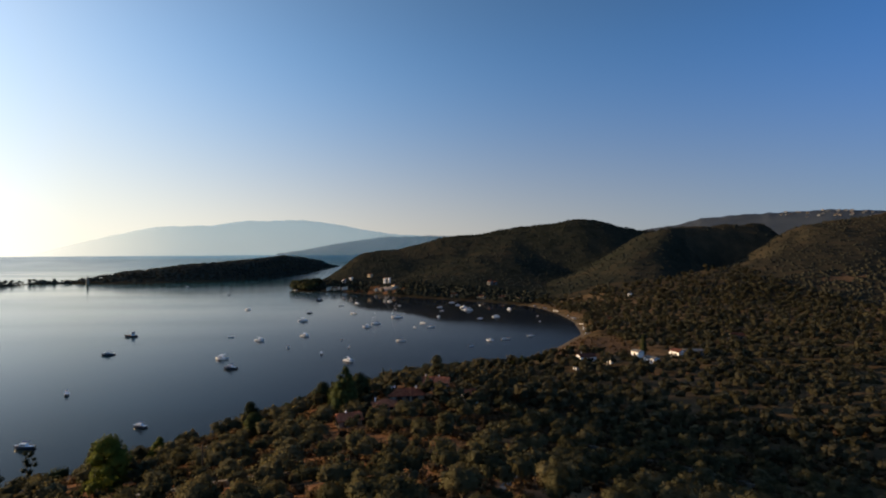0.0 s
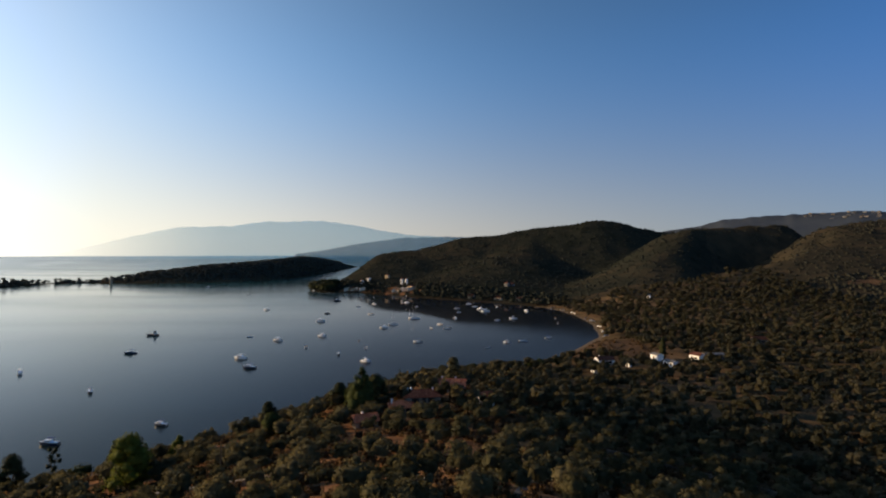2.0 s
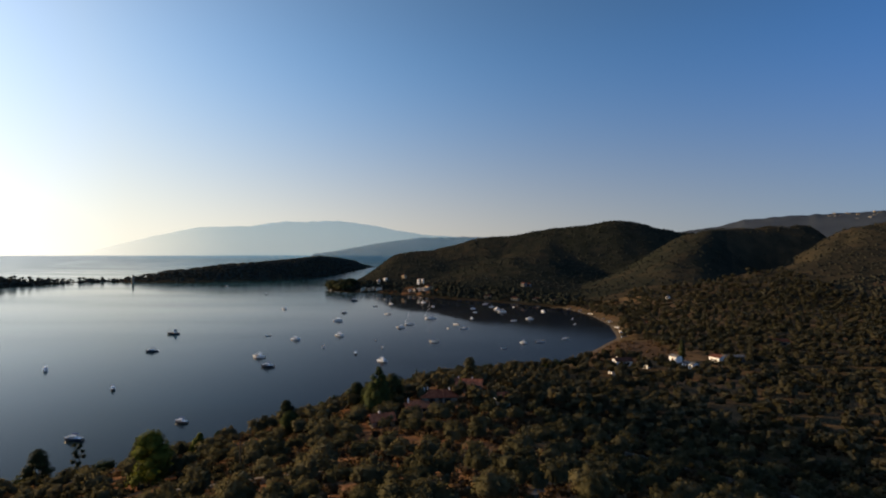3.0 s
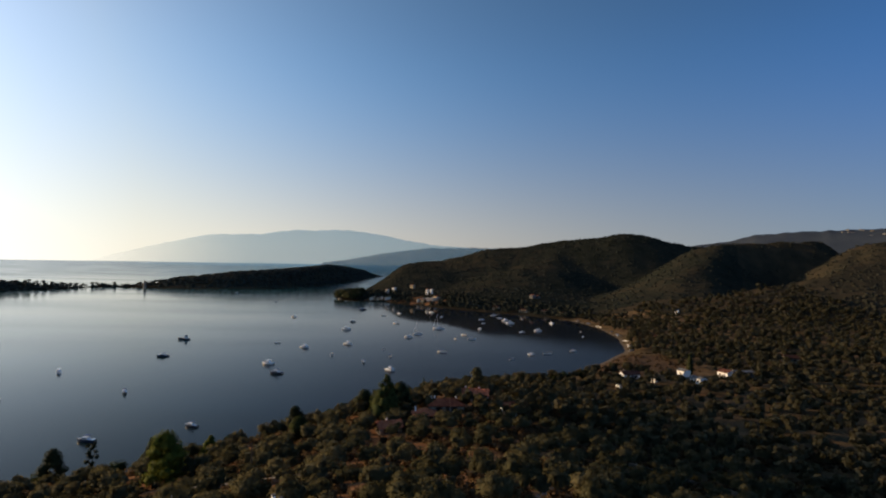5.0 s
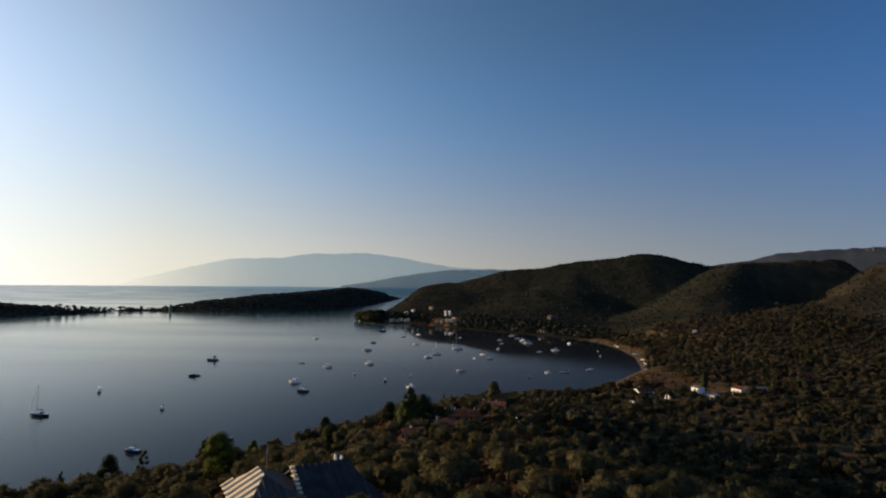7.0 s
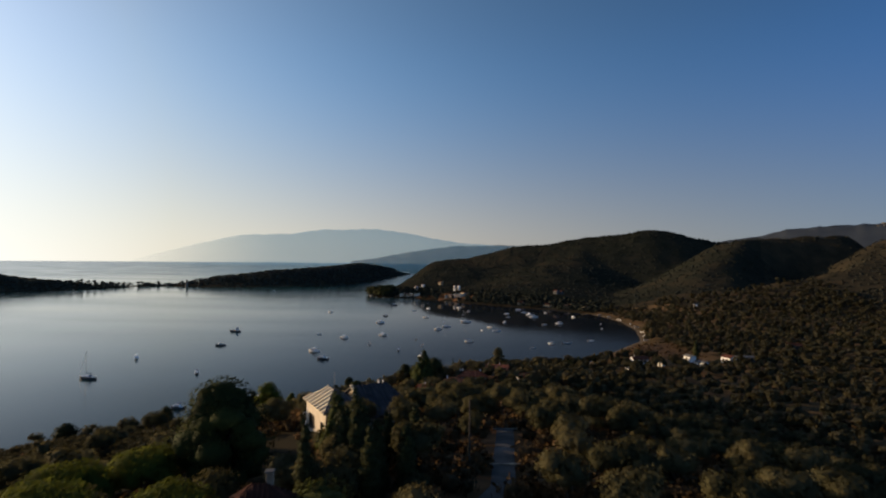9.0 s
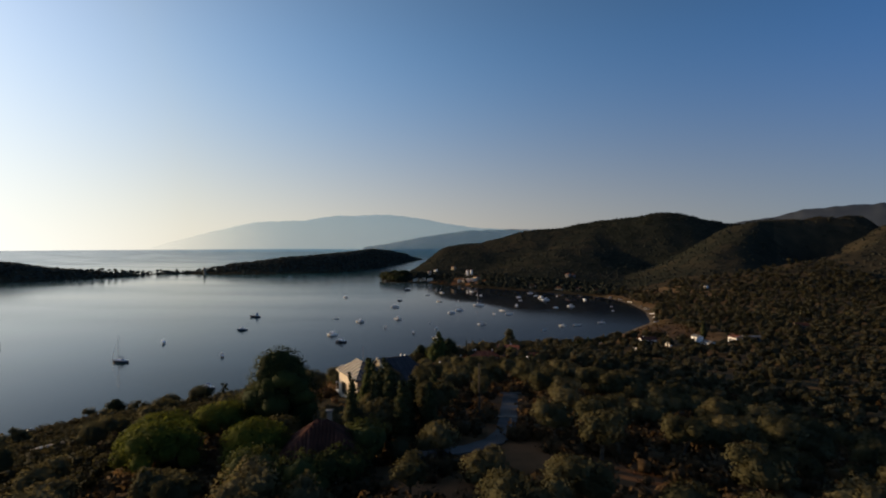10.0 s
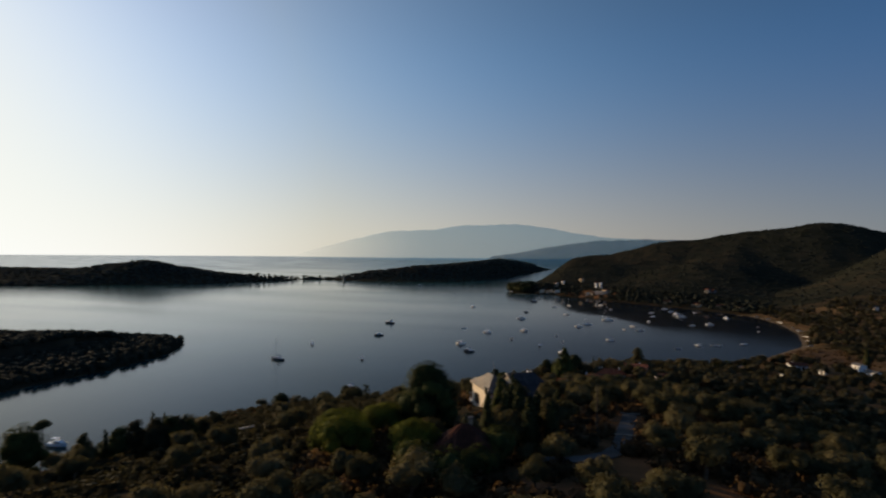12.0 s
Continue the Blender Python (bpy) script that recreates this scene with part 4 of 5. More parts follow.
single_tree("aleppo_pine", "broad dark green pine beside the cream house", (-18.6, -10.8), 45.4, lambda h: pine_blobs(1, h, 7.2, 36, 0.22), 9500, 0.24, M_PINE, 0.28, 701, 0.4, 0.75, 1.6)
for k, (at, top, w) in enumerate([((-14.9, -23.2), 43.1, 5.6), ((-21.4, -23.6), 43.1, 6.0), ((-25.5, -17), 41.5, 6.2), ((-22.6, -13.5), 41.4, 5.4), ((-24.2, -21.4), 42.0, 4.6)]):
    single_tree("umbrella_pine", "round-topped bright green stone pine", at, top, lambda h, w=w, k=k: dome_blobs(710 + k, h, w), 6000, 0.19, M_YOUNGPINE, 0.18, 710 + k, 0.4, 0.6, 0.9, group="stone pines")
for k, (at, top, w) in enumerate([((-11.2, -0.8), 43.1, 2.6), ((-9.8, -18.0), 45.4, 1.5), ((-10.0, -10.0), 44.3, 2.0), ((-8.9, -9.5), 44.6, 1.8), ((-7.3, -10.4), 43.2, 1.7), ((-5.2, -10), 42.8, 1.9), ((-6.3, -14.2), 43.9, 1.6), ((-8.7, -13.6), 44.8, 2.0), ((-7.7, -14.4), 45.0, 2.0), ((-6.2, -17.0), 44.6, 1.9), ((-4.4, -14.6), 43.8, 1.8), ((-7.4, -5.5), 42.4, 1.8), ((-5.6, -3.0), 42.2, 2.0), ((-9.6, -5.0), 42.9, 2.8), ((-7.0, -12.0), 42.2, 2.2), ((-8.2, -14.5), 43.0, 2.0)]):
    single_tree("cypress", "tall narrow dark green cypress", at, top, lambda h, w=w: cypress_blobs(h, w), 2800, 0.17, M_CYPRESS, 0.14, 720 + k, 0.4, 0.5, 0.2, group="cypresses by the house")
# olives in dark pine green, to put the shadow they stand in into the leaves
for k, at in enumerate([(-10.2, -27.4), (-13.0, -27.2), (-7.6, -21.5)]):
    single_tree("olive_tree", "olive tree beside the red-roofed cottage, shade put into its leaves", at, 41.8 + 0.3 * k, lambda h, k=k: [(a * 1.1, b * 1.1, c * h / 3.7, d * 1.1, d * 1.1, d) for a, b, c, d, _, _ in olive_blobs(48 + k, 9)], 2200, 0.2, M_PINE, 0.2, 745 + k, 0.42, 0.6, 0.7)
single_tree("cypress", "bushy yellow-green cypress before the cream house", (-12.0, -4.0), 43.0, lambda h: cone_blobs(738, h, 4.2), 1800, 0.28, M_PINE, 0.16, 738, 0.4, 0.5, 0.3)
# here too the dark pine green stands in for shadow
single_tree("olive_tree", "olive tree beside the red-roofed cottage, shade put into its leaves", (-8.0, -25.5), 42.0, lambda h: [(a, b, c * h / 3.6, d, d, d * 0.8) for a, b, c, d, _, _ in olive_blobs(47, 7)], 2000, 0.2, M_PINE, 0.2, 737, 0.42, 0.6, 0.7)
single_tree("cypress", "dark cypress beside the white cottages", (107.2, 262), 13.5, lambda h: cypress_blobs(h, 4.4), 500, 0.7, M_CYPRESS, 0.2, 735, 0.5, 0.5, 0.3)
for k, (at, top) in enumerate([((-89.3, 82.4), 15.1), ((-91.2, 80.0), 14.3)]):
    single_tree("cypress", "thin dark cypress on the slope above the shore", at, top, lambda h: cypress_blobs(h, 2.4), 900, 0.36, M_CYPRESS, 0.12, 780 + k, 0.5, 0.5, 0.2, group="cypress pair above the shore")
single_tree("pine_tree", "round dark pine on the skyline above the shore", (-88.3, 59.7), 19.6, lambda h: pine_blobs(783, h, 5.0, 16, 0.3), 1500, 0.36, M_CYPRESS, 0.2, 783, 0.5, 0.7, 1.0)
single_tree("cypress", "small thin cypress near the shore", (-17, 182), 14.5, lambda h: cypress_blobs(h, 1.4), 220, 0.5, M_CYPRESS, 0.12, 736, 0.5, 0.5, 0.2)
for k, (at, top, w, m, label) in enumerate([((-21.2, 121), 27.2, 9.4, M_PINE, "tall dark pine beside red roofs"), ((-19, 130), 23.0, 7.0, M_CYPRESS, "dense dark pine beside red roofs"), ((-29, 133), 20.0, 6.0, M_CYPRESS, "pine on the slope above the shore"),
                                            ((-48.5, 69), 27.3, 6.6, M_YOUNGPINE, "yellow-green conifer on the slope"), ((-57, 80), 22.7, 4.6, M_CYPRESS, "dark conifer on the slope"), ((-52, 92), 19.5, 5.0, M_YOUNGPINE, "young conifer on the slope"), ((1.7, 155), 23.0, 5.4, M_OLIVE, "round-topped tree above the red roofs"),
                                            ((-94.5, 105), 11.2, 6.6, M_CYPRESS, "round dark tree by the shore"), ((-38, 104), 20.5, 5.5, M_PINE, "dark bushy pine on the slope"), ((-47, 130), 16.0, 5.5, M_CYPRESS, "dark bushy tree above the shore")]):
    single_tree("pine_tree", label, at, top, lambda h, w=w, k=k: cone_blobs(740 + k, h, w * 1.1) if k in (0, 4, 5) else pine_blobs(740 + k, h, w, 24, 0.10), 3200, 0.4, m, 0.25, 740 + k, 0.5, 0.7, 1.2)
single_tree("sparse_pine", "thin see-through pine with layered boughs at the shore", (-89, 110), 11.8, lambda h: [(0.55 * (i % 4) * math.sin(i * 2.2) * (1 - 0.05 * i), 0.55 * (i % 4) * math.cos(i * 2.2), h * (0.30 + 0.045 * i), 0.55 + 0.2 * math.sin(i * 1.3) ** 2, 0.6, 0.5 + 0.25 * math.cos(i * 1.7) ** 2) for i in range(15)], 900, 0.3, M_CYPRESS, 0.16, 760, 0.4, 0.9, 1.4)

# trees on the brow of the seaward slope
single_tree("round_tree", "broad dense dark tree on the brow of the slope", (-61, -25), 38.1, lambda h: [(0, 0, h * 0.5, 2.1, 2.1, h * 0.34)] + dome_blobs(790, h * 1.05, 5.6), 4200, 0.24, M_PINE, 0.22, 790, 0.45, 0.5, 1.0)
single_tree("leaning_pine", "thin pine with a flat spreading crown over bare trunk", (-60.6, -23.2), 38.4, lambda h: [(0.45 * i - 1.0, 0.25 * math.sin(i * 2.1), h - 0.75 + 0.06 * i + 0.12 * math.cos(i * 1.9), 0.6, 0.6, 0.34) for i in range(6)], 1500, 0.2, M_CYPRESS, 0.09, 791, 0.4, 0.97, 1.1)
for k, (at, top, w) in enumerate([((-57.6, -20.6), 36.4, 2.4), ((-58.4, -19.8), 36.2, 1.8)]):
    single_tree("small_pine", "small ragged dark pine on the brow of the slope", at, top, lambda h, w=w, k=k: pine_blobs(792 + k, h, w, 12, 0.15), 1000, 0.2, M_CYPRESS, 0.1, 792 + k, 0.45, 0.8, 0.6)
for k, (at, top, w) in enumerate([((-56.3, -18.7), 36.6, 1.5), ((-60.6, -8.0), 35.5, 1.3), ((-60.0, -6.6), 35.0, 1.4), ((-59.2, -5.0), 34.3, 1.3)]):
    single_tree("cypress", "short thin cypress on the brow of the slope", at, top, lambda h, w=w: cypress_blobs(h, w), 900, 0.2, M_CYPRESS, 0.1, 795 + k, 0.4, 0.5, 0.2, group="cypresses on the seaward brow")
for k, (at, top, w) in enumerate([((-55.4, -17.6), 36.5, 3.4), ((-54.3, -16.4), 37.1, 3.2), ((-53.0, -14.6), 36.9, 3.4), ((-52.6, -12.6), 36.7, 3.2), ((-53.8, -10.4), 36.0, 3.4), ((-51.2, -16.2), 36.6, 3.2), ((-54.6, -7.6), 34.8, 3.0), ((-56.2, -3.4), 33.4, 3.2)]):
    single_tree("evergreen_oak", "bushy evergreen oak in a dark stand on the slope", at, top, lambda h, w=w, k=k: [(0, 0, h * 0.42, w * 0.42, w * 0.42, h * 0.36)] + pine_blobs(800 + k, h, w, 12, 0.2), 2400, 0.24, M_MAQUIS if k % 3 else M_PINE, 0.14, 800 + k, 0.45, 0.6, 0.7, group="stand of oaks on the seaward brow")



# ---- boats ----
def hull_mesh(L, B, F, sheer=0.35, transom=0.8, draft=0.35):
    """Hull skin from stern (-L/2) to stem (+L/2): half-breadths over stations, flared and raked."""
    bm = bmesh.new()
    st, rings = 11, []
    for i in range(st):
        t = i / (st - 1)
        half = B / 2 * (transom + (1 - transom) * math.sin(min(t / 0.45, 1) * math.pi / 2)) * (1 - max(0, (t - 0.5) / 0.5) ** 2.2 * 0.97)
        top = F * (1 + sheer * t * t)
        rake = 0.10 * L * max(0, (t - 0.6) / 0.4) ** 2
        xx = -L / 2 + L * 0.93 * t
        prof = [(1.0, top, 0.07 * L * t * t), (0.97, top * 0.6, 0.045 * L * t * t), (0.86, top * 0.18, 0.02 * L * t * t), (0.62, -draft * 0.5, 0), (0.08, -draft * (1 - 0.5 * t), 0)]
        pts = [(xx + k, half * s, z) for s, z, k in prof]
        rings.append([bm.verts.new(p) for p in pts] + [bm.verts.new((p[0], -p[1], p[2])) for p in reversed(pts)])
    for a, b in zip(rings, rings[1:]):
        for j in range(9):
            bm.faces.new((a[j], a[j + 1], b[j + 1], b[j]))
    bm.faces.new(list(reversed(rings[0])))
    bm.faces.new(rings[-1])
    return bm, [(r_[0].co.copy(), r_[-1].co.copy()) for r_ in rings]


def deck_mesh(edge, drop=0.06, t0=0, t1=11, inset=0.96):
    bm = bmesh.new()
    rows = []
    for a, b in edge[t0:t1]:
        rows.append((bm.verts.new((a.x, a.y * inset, a.z - drop)), bm.verts.new((a.x, 0, a.z - drop + 0.03)), bm.verts.new((b.x, b.y * inset, b.z - drop))))
    for p, q in zip(rows, rows[1:]):
        bm.faces.new((p[0], q[0], q[1], p[1])), bm.faces.new((p[1], q[1], q[2], p[2]))
    return bm


def house_top(L, W, H, x, z, rake=0.35):
    """A coachroof with raked ends and rounded shoulders."""
    bm = bmesh.new()
    pts = [(-L / 2, 0), (-L / 2 + rake * 0.3, H), (L / 2 - rake, H), (L / 2, 0)]
    rows = []
    for k, s in ((-0.5, 0.0), (-0.46, 0.7), (-0.36, 1.0), (0.36, 1.0), (0.46, 0.7), (0.5, 0.0)):
        rows.append([bm.verts.new((x + px, k * W * (1 - 0.12 * (pz > 0)), z + pz * (s if pz else 1) if s else z)) for px, pz in pts])
    for a, b in zip(rows, rows[1:]):
        for j in range(3):
            bm.faces.new((a[j], a[j + 1], b[j + 1], b[j]))
    bmesh.ops.remove_doubles(bm, verts=bm.verts[:], dist=0.004)
    return bm


def boat(kind, L, label, hull=None, group=""):
    B = L * (0.34 if kind != "sail" else 0.31)
    F = {"sail": 0.10, "cruiser": 0.125, "open": 0.11, "caique": 0.11, "dinghy": 0.10}[kind] * L
    t = thing({"sail": "sailing_yacht", "cruiser": "motor_cruiser", "open": "open_motorboat", "caique": "fishing_caique", "dinghy": "dinghy"}[kind], pose(0, 0, -60), label, "boat", group)
    bm, edge = hull_mesh(L, B, F, 0.55 if kind == "caique" else 0.35, 0.35 if kind in ("sail", "caique") else 0.82, 0.08 * L)
    part("hull", bm, hull or M_WHITE, t, smooth=True)
    part("deck", deck_mesh(edge, 0.35 * F if kind in ("open", "dinghy") else 0.04), M_TEAK if kind in ("caique", "dinghy", "open") else M_WHITE, t)
    for s in (0, 1):
        rail = bmesh.new()
        for a, b in zip(edge, edge[1:]):
            rod(rail, a[s], b[s], 0.035, seg=5)
        part("gunwale", rail, M_TEAK if kind != "cruiser" else M_RUBBER, t)
    top = edge[5][0].z
    if kind == "cruiser":
        part("cabin", house_top(L * 0.46, B * 0.74, L * 0.12, L * 0.05, top - 0.05, L * 0.12), M_WHITE, t, smooth=False)
        part("windscreen", house_top(L * 0.40, B * 0.755, L * 0.065, L * 0.055, top + 0.015 * L, L * 0.11), M_GLASS, t)
        bm = box(bmesh.new(), (-L * 0.10, 0, top + L * 0.20), (L * 0.34, B * 0.66, 0.07), bevel=0.03)
        part("hardtop", bm, M_WHITE if hull is None else M_CANVAS, t)
        for sx in (-0.25, 0.03):
            for sy in (-1, 1):
                part("hardtop_post", rod(bmesh.new(), (L * sx, sy * B * 0.30, top), (L * sx, sy * B * 0.30, top + L * 0.2), 0.03, seg=5), M_METAL, t)
        part("swim_platform", box(bmesh.new(), (-L * 0.53, 0, F * 0.3), (L * 0.09, B * 0.7, 0.08), bevel=0.02), M_TEAK, t)
    elif kind == "sail":
        part("coachroof", house_top(L * 0.40, B * 0.55, L * 0.05, L * 0.06, top - 0.03, L * 0.08), M_WHITE, t)
        part("portlights", house_top(L * 0.30, B * 0.555, L * 0.024, L * 0.06, top + 0.01 * L, L * 0.06), M_GLASS, t)
        mast = part("mast", rod(bmesh.new(), (L * 0.10, 0, top), (L * 0.09, 0, top + L * 1.22), 0.07, 0.045), M_METAL, t)
        part("boom", rod(bmesh.new(), (L * 0.10, 0, top + L * 0.14), (-L * 0.30, 0, top + L * 0.13), 0.06), M_METAL, t)
        part("sail_cover", rod(bmesh.new(), (L * 0.09, 0, top + L * 0.165), (-L * 0.29, 0, top + L * 0.15), 0.15, 0.09), M_CANVAS, t, "furled sail under a blue cover")
        part("furled_jib", rod(bmesh.new(), (L * 0.47, 0, top + 0.1 * L), (L * 0.10, 0, top + L * 1.15), 0.06, 0.03), M_WHITE, t)
        for sy in (-1, 1):
            part("shroud", rod(bmesh.new(), (L * 0.08, sy * B * 0.45, top), (L * 0.095, 0, top + L * 1.12), 0.015, seg=4), M_METAL, t)
        part("backstay", rod(bmesh.new(), (-L * 0.49, 0, F), (L * 0.09, 0, top + L * 1.2), 0.015, seg=4), M_METAL, t)
        part("sprayhood", house_top(L * 0.10, B * 0.52, L * 0.075, -L * 0.15, top, L * 0.05), M_CANVAS, t)
    elif kind == "open":
        part("console", house_top(L * 0.16, B * 0.36, L * 0.11, 0, top - 0.3 * F, L * 0.06), M_WHITE, t)
        part("awning", box(bmesh.new(), (-L * 0.06, 0, top + L * 0.22), (L * 0.34, B * 0.66, 0.06), bevel=0.02), M_CANVAS, t)
        for sx in (-0.2, 0.08):
            for sy in (-1, 1):
                part("awning_post", rod(bmesh.new(), (L * sx, sy * B * 0.3, top - 0.25 * F), (L * sx, sy * B * 0.3, top + L * 0.22), 0.025, seg=5), M_METAL, t)
        part("outboard", box(bmesh.new(), (-L * 0.52, 0, F * 0.95), (L * 0.07, L * 0.06, L * 0.10), bevel=0.04), M_RUBBER, t)
    elif kind == "caique":
        part("wheelhouse", box(bmesh.new(), (-L * 0.18, 0, top + L * 0.11), (L * 0.2, B * 0.5, L * 0.25), bevel=0.03), M_WHITE, t)
        part("wheelhouse_windows", box(bmesh.new(), (-L * 0.18, 0, top + L * 0.17), (L * 0.205, B * 0.505, L * 0.06)), M_GLASS, t)
        part("wheelhouse_roof", box(bmesh.new(), (-L * 0.18, 0, top + L * 0.25), (L * 0.26, B * 0.6, 0.06), bevel=0.02), M_CANVAS, t)
        part("mast", rod(bmesh.new(), (L * 0.22, 0, top), (L * 0.22, 0, top + L * 0.5), 0.06, 0.04), M_TEAK, t)
        part("hatch", box(bmesh.new(), (L * 0.12, 0, top + 0.06), (L * 0.14, B * 0.3, 0.2), bevel=0.03), M_TEAK, t)
    else:
        for s in (-0.2, 0.12):
            part("thwart", box(bmesh.new(), (L * s, 0, F * 0.7), (L * 0.07, B * 0.82, 0.04)), M_TEAK, t)
        part("outboard", box(bmesh.new(), (-L * 0.53, 0, F * 0.95), (L * 0.08, L * 0.07, L * 0.14), bevel=0.03), M_RUBBER, t)
    return t


FLEET = "boats moored in the bay"
KINDS = {"sail": boat("sail", 9.5, "white sailing yacht at its mooring, sails furled", group=FLEET),
         "navy": boat("sail", 8.8, "dark-hulled sailing yacht at its mooring", M_NAVY, FLEET),
         "cruiser": boat("cruiser", 7.6, "white motor cruiser with a hardtop, moored", group=FLEET),
         "dark": boat("cruiser", 7.6, "dark-hulled motor cruiser with canvas top, moored", M_NAVY, FLEET),
         "open": boat("open", 6.0, "white open motorboat with a blue awning", group=FLEET),
         "caique": boat("caique", 8.5, "dark wooden fishing boat with a wheelhouse", M_NAVY, FLEET),
         "dinghy": boat("dinghy", 4.2, "small white dinghy afloat on its mooring", group=FLEET)}
# kind, x, y, heading, size
MOORED = [("dark", -174, 291, 205, 0.95), ("dark", -142, 206, 123, 0.75), ("caique", -197, 358, 185, 1.1), ("cruiser", -175, 528, 160, 0.85), ("cruiser", -106, 336, -20, 0.95), ("open", -82, 310, 104, 0.9), ("dark", -59, 289, 101, 0.7), ("open", -47, 309, 98, 0.75),
          ("cruiser", -41, 267, -35, 0.9), ("cruiser", -46, 395, 175, 0.9), ("sail", -41, 414, 190, 0.85), ("sail", -27, 454, 178, 1.15), ("open", -18, 330, 170, 1.1), ("cruiser", -101, 435, -10, 1.1), ("cruiser", -82, 354, -25, 0.95), ("dark", -109, 495, 170, 0.8),
          ("dark", -126, 630, 180, 1.3), ("open", -68, 488, 160, 1.1), ("open", -11, 393, 120, 0.7), ("open", -5, 415, 150, 1.0), ("open", 1, 392, 10, 1.1), ("cruiser", 8, 456, 60, 0.7), ("cruiser", 34, 533, 40, 1.1), ("cruiser", 37, 511, 175, 1.2),
          ("open", 42, 442, 20, 0.9), ("cruiser", 56, 453, 170, 0.95), ("cruiser", 76, 514, 120, 0.85), ("cruiser", 37, 328, 160, 0.65), ("dinghy", 48, 333, 10, 1.6), ("open", 66, 346, 10, 0.9), ("sail", -44, 609, 150, 0.8), ("sail", -78, 590, 140, 0.75),
          ("dinghy", -129, 351, 26, 1.0), ("dark", -390, 898, 170, 1.2), ("dark", -264, 728, 10, 0.7), ("cruiser", -193, 806, 175, 1.2), ("open", 25, 590, 20, 1.2), ("dinghy", 24, 309, 30, 1.0), ("dinghy", -55, 336, 90, 0.9), ("open", 87, 420, 60, 0.6), ("open", 11, 540, 30, 1.1),
          ("dark", -115, 145, 178, 0.85), ("dark", -92, 163, 165, 0.72), ("navy", -184, 188, 172, 1.2), ("cruiser", -196, 240, 127, 0.9), ("cruiser", -108, 276, 165, 1.05), ("dark", -95, 252, 170, 1.0), ("cruiser", -160, 50, 10, 1.0),           ("open", 12, 505, 30, 0.8), ("dinghy", 92, 455, 80, 1.0), ("open", 30, 560, 10, 1.0), ("open", 52, 556, 100, 0.9), ("dinghy", -90, 560, 10, 1.3), ("open", -30, 560, 60, 0.9)]
seen = set()
for kind, bx, by, head, k in MOORED:
    t = KINDS[kind]
    m = pose(bx, by, 0.02, 0, 0, head)
    if kind in seen:
        t = copy_thing(t, m)
    else:
        t.matrix_world = m
        seen.add(kind)
    t.scale = (k * 0.9,) * 3

# the faint wake that the small dinghy drags over the calm water
M_WAKE = M_WATER.copy()
M_WAKE.name = "rippled_wake"
for n_ in M_WAKE.node_tree.nodes:
    if n_.type == "BUMP":
        n_.inputs["Strength"].default_value, n_.inputs["Distance"].default_value = 0.9, 0.2
wake = bmesh.new()
rows = []
for i in range(25):
    s = i / 24
    cx_, cy_ = -131 - 80 * s, 350 - 38 * s + 1.2 * math.sin(s * 9)
    w = (0.5 + 1.6 * s) * (1 - 0.5 * s * s)
    rows.append([wake.verts.new((cx_ + 0.43 * k * w, cy_ - 0.9 * k * w, 0.03)) for k in (-1, 0, 1)])
for p, q in zip(rows, rows[1:]):
    for k in range(2):
        wake.faces.new((p[k], q[k], q[k + 1], p[k + 1]))
bmesh.ops.recalc_face_normals(wake, faces=wake.faces[:])
if wake.faces[:][0].normal.z < 0:
    bmesh.ops.reverse_faces(wake, faces=wake.faces[:])
tagged(part("water_wake", wake, M_WAKE), "faint rippled wake line behind a small dinghy", "water", kind="structure")


# ---- buildings ----
def prism(bm, pts, quads):
    vs = [bm.verts.new(p) for p in pts]
    for q in quads:
        bm.faces.new([vs[i] for i in q])
    return bm


def slope_ribs(parent, quad, pitch, material, lift=0.05, r=0.075):
    """Rows of cover tiles that run down a roof slope. quad: eave a, eave b, ridge b, ridge a."""
    a, b, c, d = [Vector(p) for p in quad]
    n = (b - a).cross(d - a).normalized()
    along = (b - a).normalized()
    down = n.cross(along).normalized()
    count = int((b - a).length / pitch)
    for i in range(count):
        s = (i + 0.5) / count
        foot = a + (b - a) * s
        # climb until the row meets the ridge or a hip
        reach = 0.0
        for edge0, edge1 in ((d, c), (a, d), (b, c)):
            e = edge1 - edge0
            den = down.cross(e)
            if den.length < 1e-6:
                continue
            t = (edge0 - foot).cross(e).dot(den) / den.length_squared
            k = (edge0 - foot).cross(down).dot(den) / den.length_squared
            if 0.02 < abs(t) < 30 and -0.01 <= k <= 1.01 and (reach == 0 or abs(t) < abs(reach)):
                reach = t
        if abs(reach) < 0.3:
            continue
        bm = bmesh.new()
        top = foot + down * reach
        side = along * r
        prof = [-side, -side * 0.6 + n * r * 0.8, side * 0.6 + n * r * 0.8, side]
        prism(bm, [foot + p + n * 0.012 for p in prof] + [top + p + n * 0.012 for p in prof], [(0, 4, 5, 1), (1, 5, 6, 2), (2, 6, 7, 3), (0, 1, 2, 3)])
        part("roof_tile", bm, material, parent)


